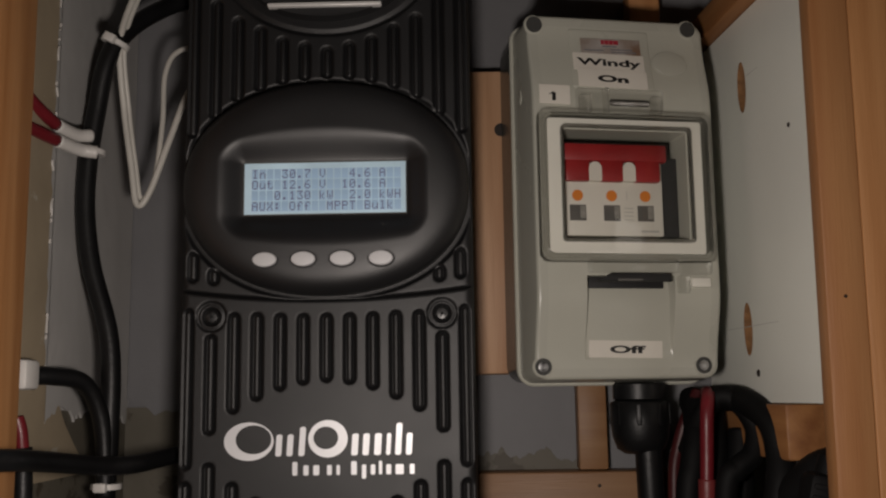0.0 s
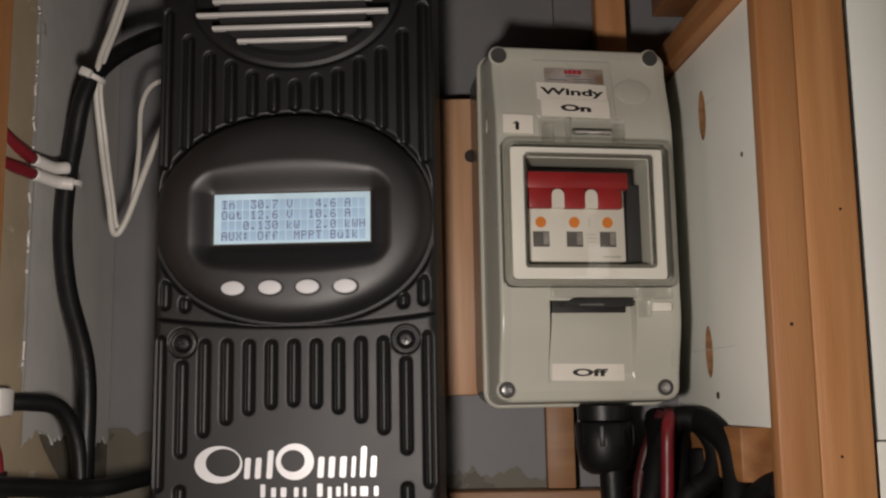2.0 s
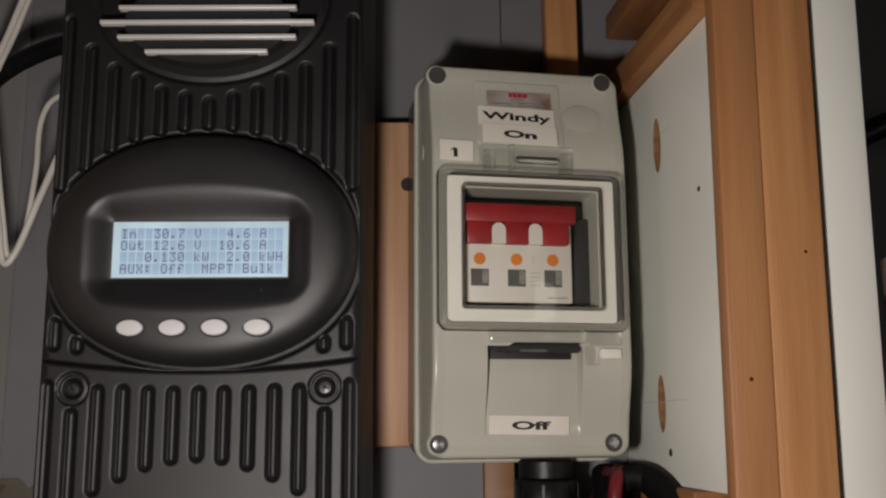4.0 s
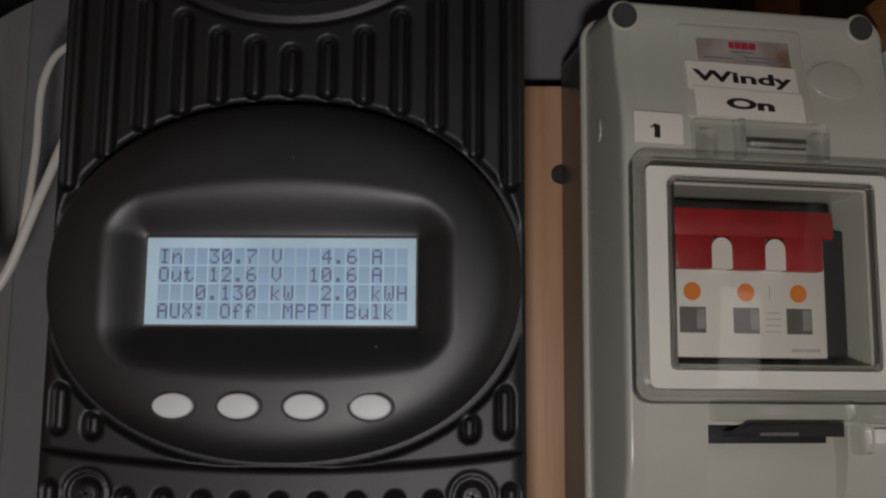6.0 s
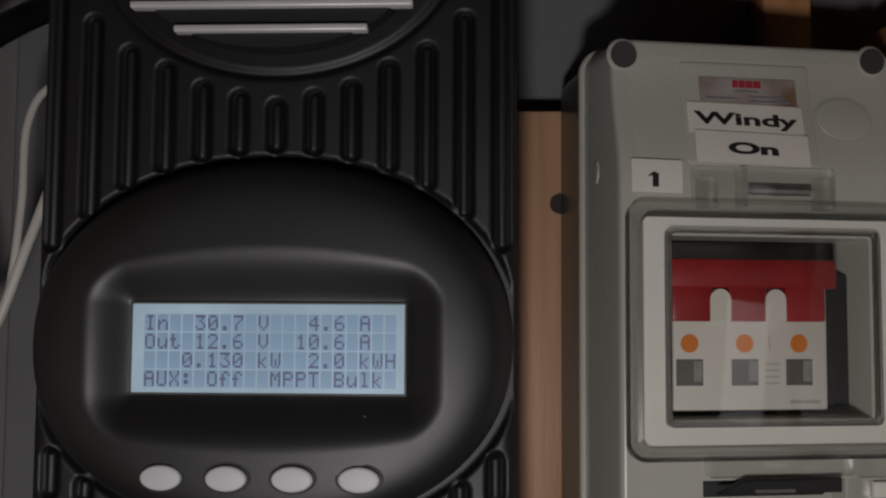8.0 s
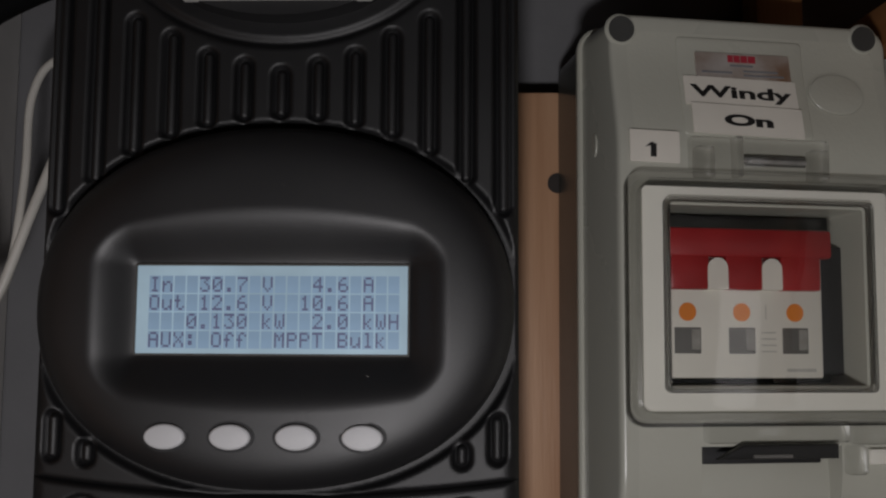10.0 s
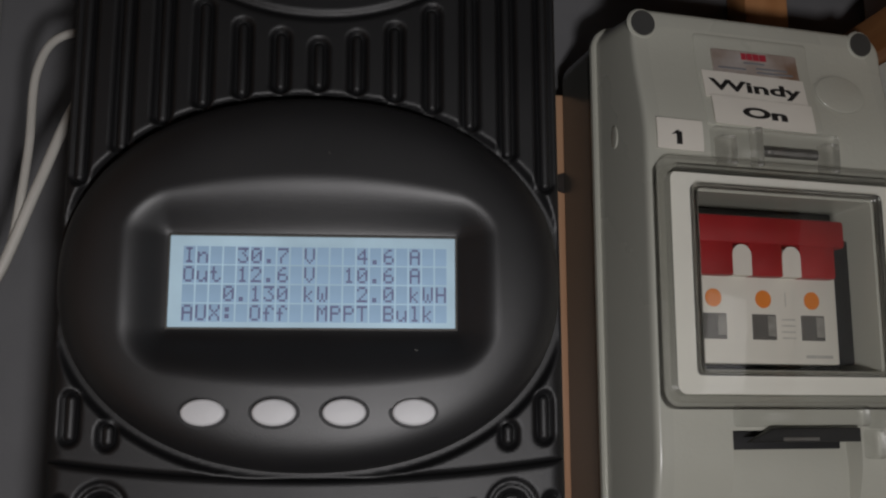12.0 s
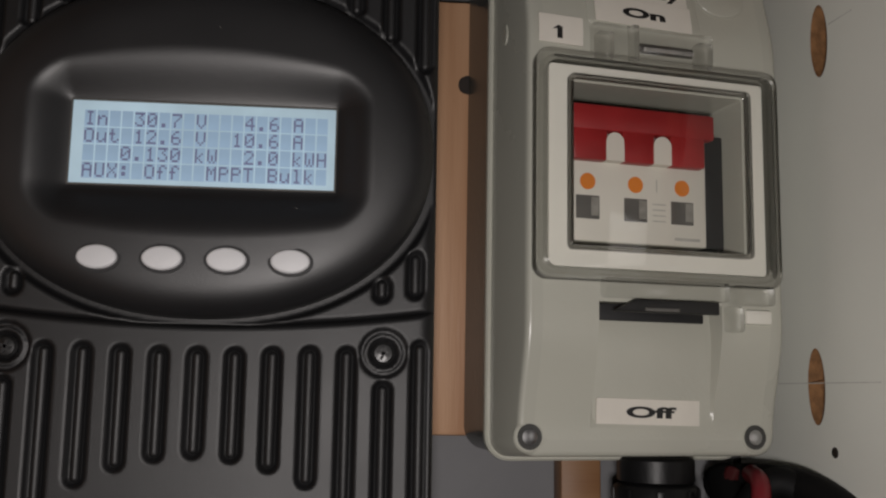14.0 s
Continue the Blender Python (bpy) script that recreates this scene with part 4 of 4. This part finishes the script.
for x in (-0.0142, 0.0040):
    part("toggle_gap", slab([(x - 0.0034, 0.0046)] + [(x + 0.0034, 0.0046)] + [(x + 0.0034 * math.cos(radians(18 * k)), 0.0112 + 0.0034 * math.sin(radians(18 * k))) for k in range(11)], MY - 0.0042, MY + 0.0005), MCB, brk)
for i, x in enumerate(DX):
    part("indicator_dot", slab(ellipse(x, -0.0024, 0.0029, 0.0029, 24), MY - 0.0002, MY + 0.0005), ORANGE, brk, "orange dot")
    part("flag_window", box(x - 0.0044, x + 0.0044, MY - 0.0002, MY + 0.0005, -0.0155, -0.0073, 0.0001, 1), SMOKE, brk, "grey flag window")
    part("flag_window_glint", box(x + 0.0012, x + 0.0040, MY - 0.0004, MY, -0.0143, -0.0078), FLAG, brk)
for k in range(4):
    part("print_bar", box(0.0020, 0.0070, MY - 0.0001, MY + 0.0004, -0.0150 + 0.002 * k, -0.0146 + 0.002 * k), PALE_INK, brk)
part("print_bar", box(0.0035, 0.0038, MY - 0.0001, MY + 0.0004, -0.0045, 0.0000), PALE_INK, brk)
part("print_bar", box(0.0105, 0.0205, MY - 0.0001, MY + 0.0004, -0.0212, -0.0202), PALE_INK, brk)
blank = thing("blank_module", "dark empty module space beside the breaker", "breaker blank", EM)
part("blank_body", box(0.0240, 0.0355, 0.004, 0.0138, -0.0225, 0.0200, 0.0008), DEEP, blank)

# cable gland and cable below the enclosure
gl = thing("cable_gland", "black plastic cable gland under the enclosure", "cable gland", EM @ Matrix.Translation((0.0158, 0.022, 0)) @ Matrix.Diagonal((0.85, 0.85, 1, 1)))
part("gland_collar", moved(turned([(0.0150, -0.0975), (0.0165, -0.0985), (0.0165, -0.1060), (0.0150, -0.1068)], 12), 0, 0, 0), RUBBER, gl)
part("gland_nut", turned([(0.0150, -0.1068), (0.0180, -0.1080), (0.0180, -0.1200), (0.0172, -0.1260), (0.0145, -0.1320), (0.0100, -0.1345)], 24), RUBBER, gl, smooth=True)
for k in range(8):
    a = 2 * math.pi * (k + 0.5) / 8
    o = part("nut_flute", box(-0.0016, 0.0016, -0.0010, 0.0012, -0.1195, -0.1085, 0.0006), RUBBER, gl)
    o.matrix_basis = Matrix.Rotation(a, 4, "Z") @ Matrix.Translation((0, -0.0178, 0))


def cable(name, pts, r, material, label, category="cable", flat=1.0):
    return tagged(link(name, tube(pts, r, 14, 10, flat), material, smooth=True), label, category)


cable("gland_cable", [(0.1335, 0.46, 1.412), (0.1345, 0.461, 1.37), (0.137, 0.463, 1.30), (0.140, 0.465, 1.2)], 0.0070, RUBBER, "thick black cable hanging from the gland")

# cables on the right
cable("red_cable", [(0.1660, 0.462, 1.4360), (0.1625, 0.446, 1.4340), (0.1600, 0.440, 1.4250), (0.1590, 0.440, 1.405), (0.1580, 0.440, 1.38), (0.158, 0.442, 1.30)], 0.0034, RED_CABLE, "red cable hanging in front of black cables")
cable("red_sleeve", [(0.1584, 0.440, 1.393), (0.1580, 0.440, 1.38), (0.158, 0.442, 1.33)], 0.0044, RED_SLEEVE, "lighter red sleeve on the red cable", "sleeve")
cable("red_cable", [(0.1640, 0.474, 1.4360), (0.1580, 0.470, 1.4260), (0.1520, 0.472, 1.408), (0.1490, 0.474, 1.385), (0.148, 0.474, 1.30)], 0.0034, RED_DARK, "dark red cable slanting behind the red one")
cable("black_cable", [(0.1620, 0.488, 1.4300), (0.1715, 0.470, 1.4325), (0.1795, 0.444, 1.4315), (0.1865, 0.424, 1.4215), (0.1880, 0.417, 1.406), (0.1850, 0.411, 1.390), (0.179, 0.412, 1.365), (0.17, 0.42, 1.30)], 0.0068, SHEATH_SHADED, "thick black cable arching over the others")
cable("black_cable", [(0.1560, 0.468, 1.405), (0.1610, 0.456, 1.4230), (0.1690, 0.450, 1.4335), (0.1785, 0.446, 1.4300), (0.1845, 0.442, 1.4180), (0.1815, 0.438, 1.4055), (0.1730, 0.436, 1.3985), (0.1665, 0.436, 1.388), (0.165, 0.44, 1.33)], 0.0056, SHEATH_SHADED, "black cable curled into a small loop")
cable("black_cable", [(0.1620, 0.480, 1.4340), (0.1590, 0.461, 1.4180), (0.1545, 0.452, 1.400), (0.1505, 0.450, 1.375), (0.150, 0.452, 1.28)], 0.0064, SHEATH_SHADED, "black cable hanging beside the gland")
cable("black_cable", [(0.1700, 0.470, 1.4280), (0.1685, 0.462, 1.408), (0.1665, 0.458, 1.385), (0.167, 0.46, 1.30)], 0.0066, SHEATH_SHADED, "black cable hanging behind the red one")
cable("black_cable", [(0.1830, 0.462, 1.4160), (0.1800, 0.458, 1.395), (0.1790, 0.458, 1.36), (0.18, 0.46, 1.28)], 0.0070, SHEATH_SHADED, "thick black cable hanging behind the loop")
cable("black_cable", [(0.1760, 0.432, 1.362), (0.1850, 0.418, 1.376), (0.1960, 0.396, 1.3980), (0.2080, 0.383, 1.4030), (0.222, 0.380, 1.398)], 0.0090, SHEATH_SHADED, "thick black cable crossing to the batten")
cable("black_cable", [(0.155, 0.475, 1.372), (0.170, 0.45, 1.368), (0.19, 0.424, 1.366), (0.21, 0.404, 1.36), (0.22, 0.398, 1.30)], 0.0085, SHEATH_SHADED, "thick black cable low behind the plug")
plug = thing("black_plug", "black moulded plug among the cables", "plug", Matrix.Translation((0.1925, 0.378, 1.384)) @ Matrix.Rotation(radians(14), 4, "Y"))
part("plug_body", box(-0.0105, 0.0120, -0.0085, 0.0080, -0.030, 0.016, 0.004), SHEATH_SHADED, plug)
part("plug_collar", moved(turned([(0.0060, 0.016), (0.0064, 0.018), (0.0058, 0.024), (0.0, 0.0245)], 16), 0, 0, 0), SHEATH_SHADED, plug)
for k in range(4):
    part("grip_rib", box(-0.0085, 0.0100, -0.0092, -0.0080, -0.006 + 0.005 * k, -0.0035 + 0.005 * k, 0.0005), SHEATH_SHADED, plug)

# cables on the left
cable("black_cable", [(-0.085, 0.47, 1.668), (-0.118, 0.44, 1.6465), (-0.1369, 0.415, 1.616), (-0.1455, 0.415, 1.580), (-0.1492, 0.415, 1.540), (-0.1455, 0.415, 1.505), (-0.1345, 0.415, 1.4645), (-0.1325, 0.413, 1.42), (-0.1335, 0.413, 1.38), (-0.134, 0.413, 1.28)], 0.0047, RUBBER, "thick black cable down the side wall")
cable("black_cable", [(-0.1600, 0.374, 1.4475), (-0.150, 0.385, 1.4478), (-0.140, 0.400, 1.444), (-0.1345, 0.409, 1.425), (-0.1330, 0.412, 1.39)], 0.0042, RUBBER, "black cable bending out of a clip")
cable("black_cable", [(-0.165, 0.255, 1.395), (-0.154, 0.27, 1.4070), (-0.150, 0.285, 1.4120), (-0.140, 0.295, 1.4150), (-0.1331, 0.310, 1.4150), (-0.1324, 0.345, 1.4120), (-0.1250, 0.385, 1.4075), (-0.1150, 0.402, 1.4070), (-0.103, 0.432, 1.4095), (-0.07, 0.45, 1.414)], 0.0042, RUBBER, "black cable crossing in front of the post")
cable("white_wire", [(-0.115, 0.425, 1.70), (-0.128, 0.420, 1.650), (-0.1340, 0.414, 1.618), (-0.1345, 0.424, 1.585), (-0.1310, 0.428, 1.555), (-0.1283, 0.430, 1.5360), (-0.1220, 0.430, 1.5420), (-0.1130, 0.432, 1.570), (-0.1050, 0.440, 1.600), (-0.09, 0.45, 1.63)], 0.0017, WHITE_WIRE, "white twin flex hanging in a loop", "wire")
cable("white_wire", [(-0.1133, 0.427, 1.70), (-0.1263, 0.422, 1.650), (-0.1326, 0.416, 1.618), (-0.1327, 0.426, 1.585), (-0.1295, 0.430, 1.555), (-0.1270, 0.432, 1.5395), (-0.1205, 0.432, 1.5470), (-0.1175, 0.434, 1.580), (-0.1172, 0.436, 1.608), (-0.110, 0.44, 1.622), (-0.09, 0.45, 1.626)], 0.0014, WHITE_WIRE, "second white flex of the loop", "wire")


def cable_tie(x, y, z, r, turn, tail):
    t = thing("cable_tie", "white nylon tie round the black cable", "cable tie", Matrix.Translation((x, y, z)) @ Matrix.Rotation(radians(turn), 4, "Y"), "cable ties")
    part("band", turned([(r, -0.0013), (r + 0.0012, -0.0013), (r + 0.0012, 0.0013), (r, 0.0013)], 20), TIE, t)
    part("head", box(-0.003, 0.003, -r - 0.004, -r, -0.0022, 0.0022, 0.0008), TIE, t)
    if tail:
        part("tail", box(-tail, 0.0, -r - 0.003, -r - 0.0018, -0.0014, 0.0014, 0.0004), TIE, t)


cable_tie(-0.1369, 0.415, 1.6170, 0.0062, 25, 0.0)
cable_tie(-0.1472, 0.415, 1.5600, 0.0058, 5, 0.012)
cable_tie(-0.1330, 0.413, 1.3960, 0.0060, 0, 0.0)
clip = thing("cable_clip", "white clip on the post edge", "cable clip")
part("clip_body", box(-0.156, -0.1465, 0.352, 0.366, 1.4415, 1.4545, 0.002), TIE, clip)


def crimp(pts, label):
    c = thing("crimp_connector", label, "connector", group="red crimp connectors")
    part("sleeve", tube(pts[:3], 0.0030, 12, 8), RED_CABLE, c, "red sleeve", True)
    part("boot", tube(pts[2:], 0.0032, 12, 8), TIE, c, "white boot", True)


crimp([(-0.1600, 0.351, 1.580), (-0.1560, 0.368, 1.571), (-0.1530, 0.386, 1.566), (-0.1490, 0.400, 1.565), (-0.1440, 0.406, 1.566)], "red crimp connector with a white boot")
crimp([(-0.1600, 0.351, 1.560), (-0.1560, 0.368, 1.559), (-0.1525, 0.386, 1.5585), (-0.1470, 0.400, 1.5575), (-0.1400, 0.404, 1.557)], "red crimp connector with a white boot")
cable("red_cable", [(-0.1545, 0.362, 1.430), (-0.1530, 0.363, 1.424), (-0.1524, 0.364, 1.4165)], 0.0030, RED_CABLE, "short red wire beside the post")
cable("grey_plug", [(-0.1523, 0.364, 1.4170), (-0.1518, 0.3645, 1.405), (-0.1510, 0.365, 1.37)], 0.0042, RUBBER, "black sleeve on the red wire", "connector")

# neighbouring bay on the far right
can = thing("red_canister", "red canister with a pale band beside the batten", "canister", Matrix.Translation((0.2915, 0.368, 1.4626)))
part("canister_body", turned([(0.026, -0.03), (0.028, -0.028), (0.028, 0.045), (0.026, 0.050)], 32), RED_PAINT, can, smooth=True)
part("canister_band", turned([(0.0283, 0.048), (0.0283, 0.063)], 32), BOARD, can)
part("canister_cap", turned([(0.025, 0.063), (0.025, 0.069), (0.017, 0.076), (0.008, 0.078)], 32), RED_PAINT, can, smooth=True)
tagged(link("shelf", box(0.262, 0.42, 0.335, Y1, 1.4176, 1.4326, 0.001), PINE_X_SHADED), "shelf that carries the canister", "shelf", kind="structure")
cable("black_cable", [(0.26, 0.45, 1.585), (0.29, 0.45, 1.600), (0.33, 0.45, 1.615), (0.40, 0.46, 1.62)], 0.006, RUBBER, "black cable in the neighbouring bay")
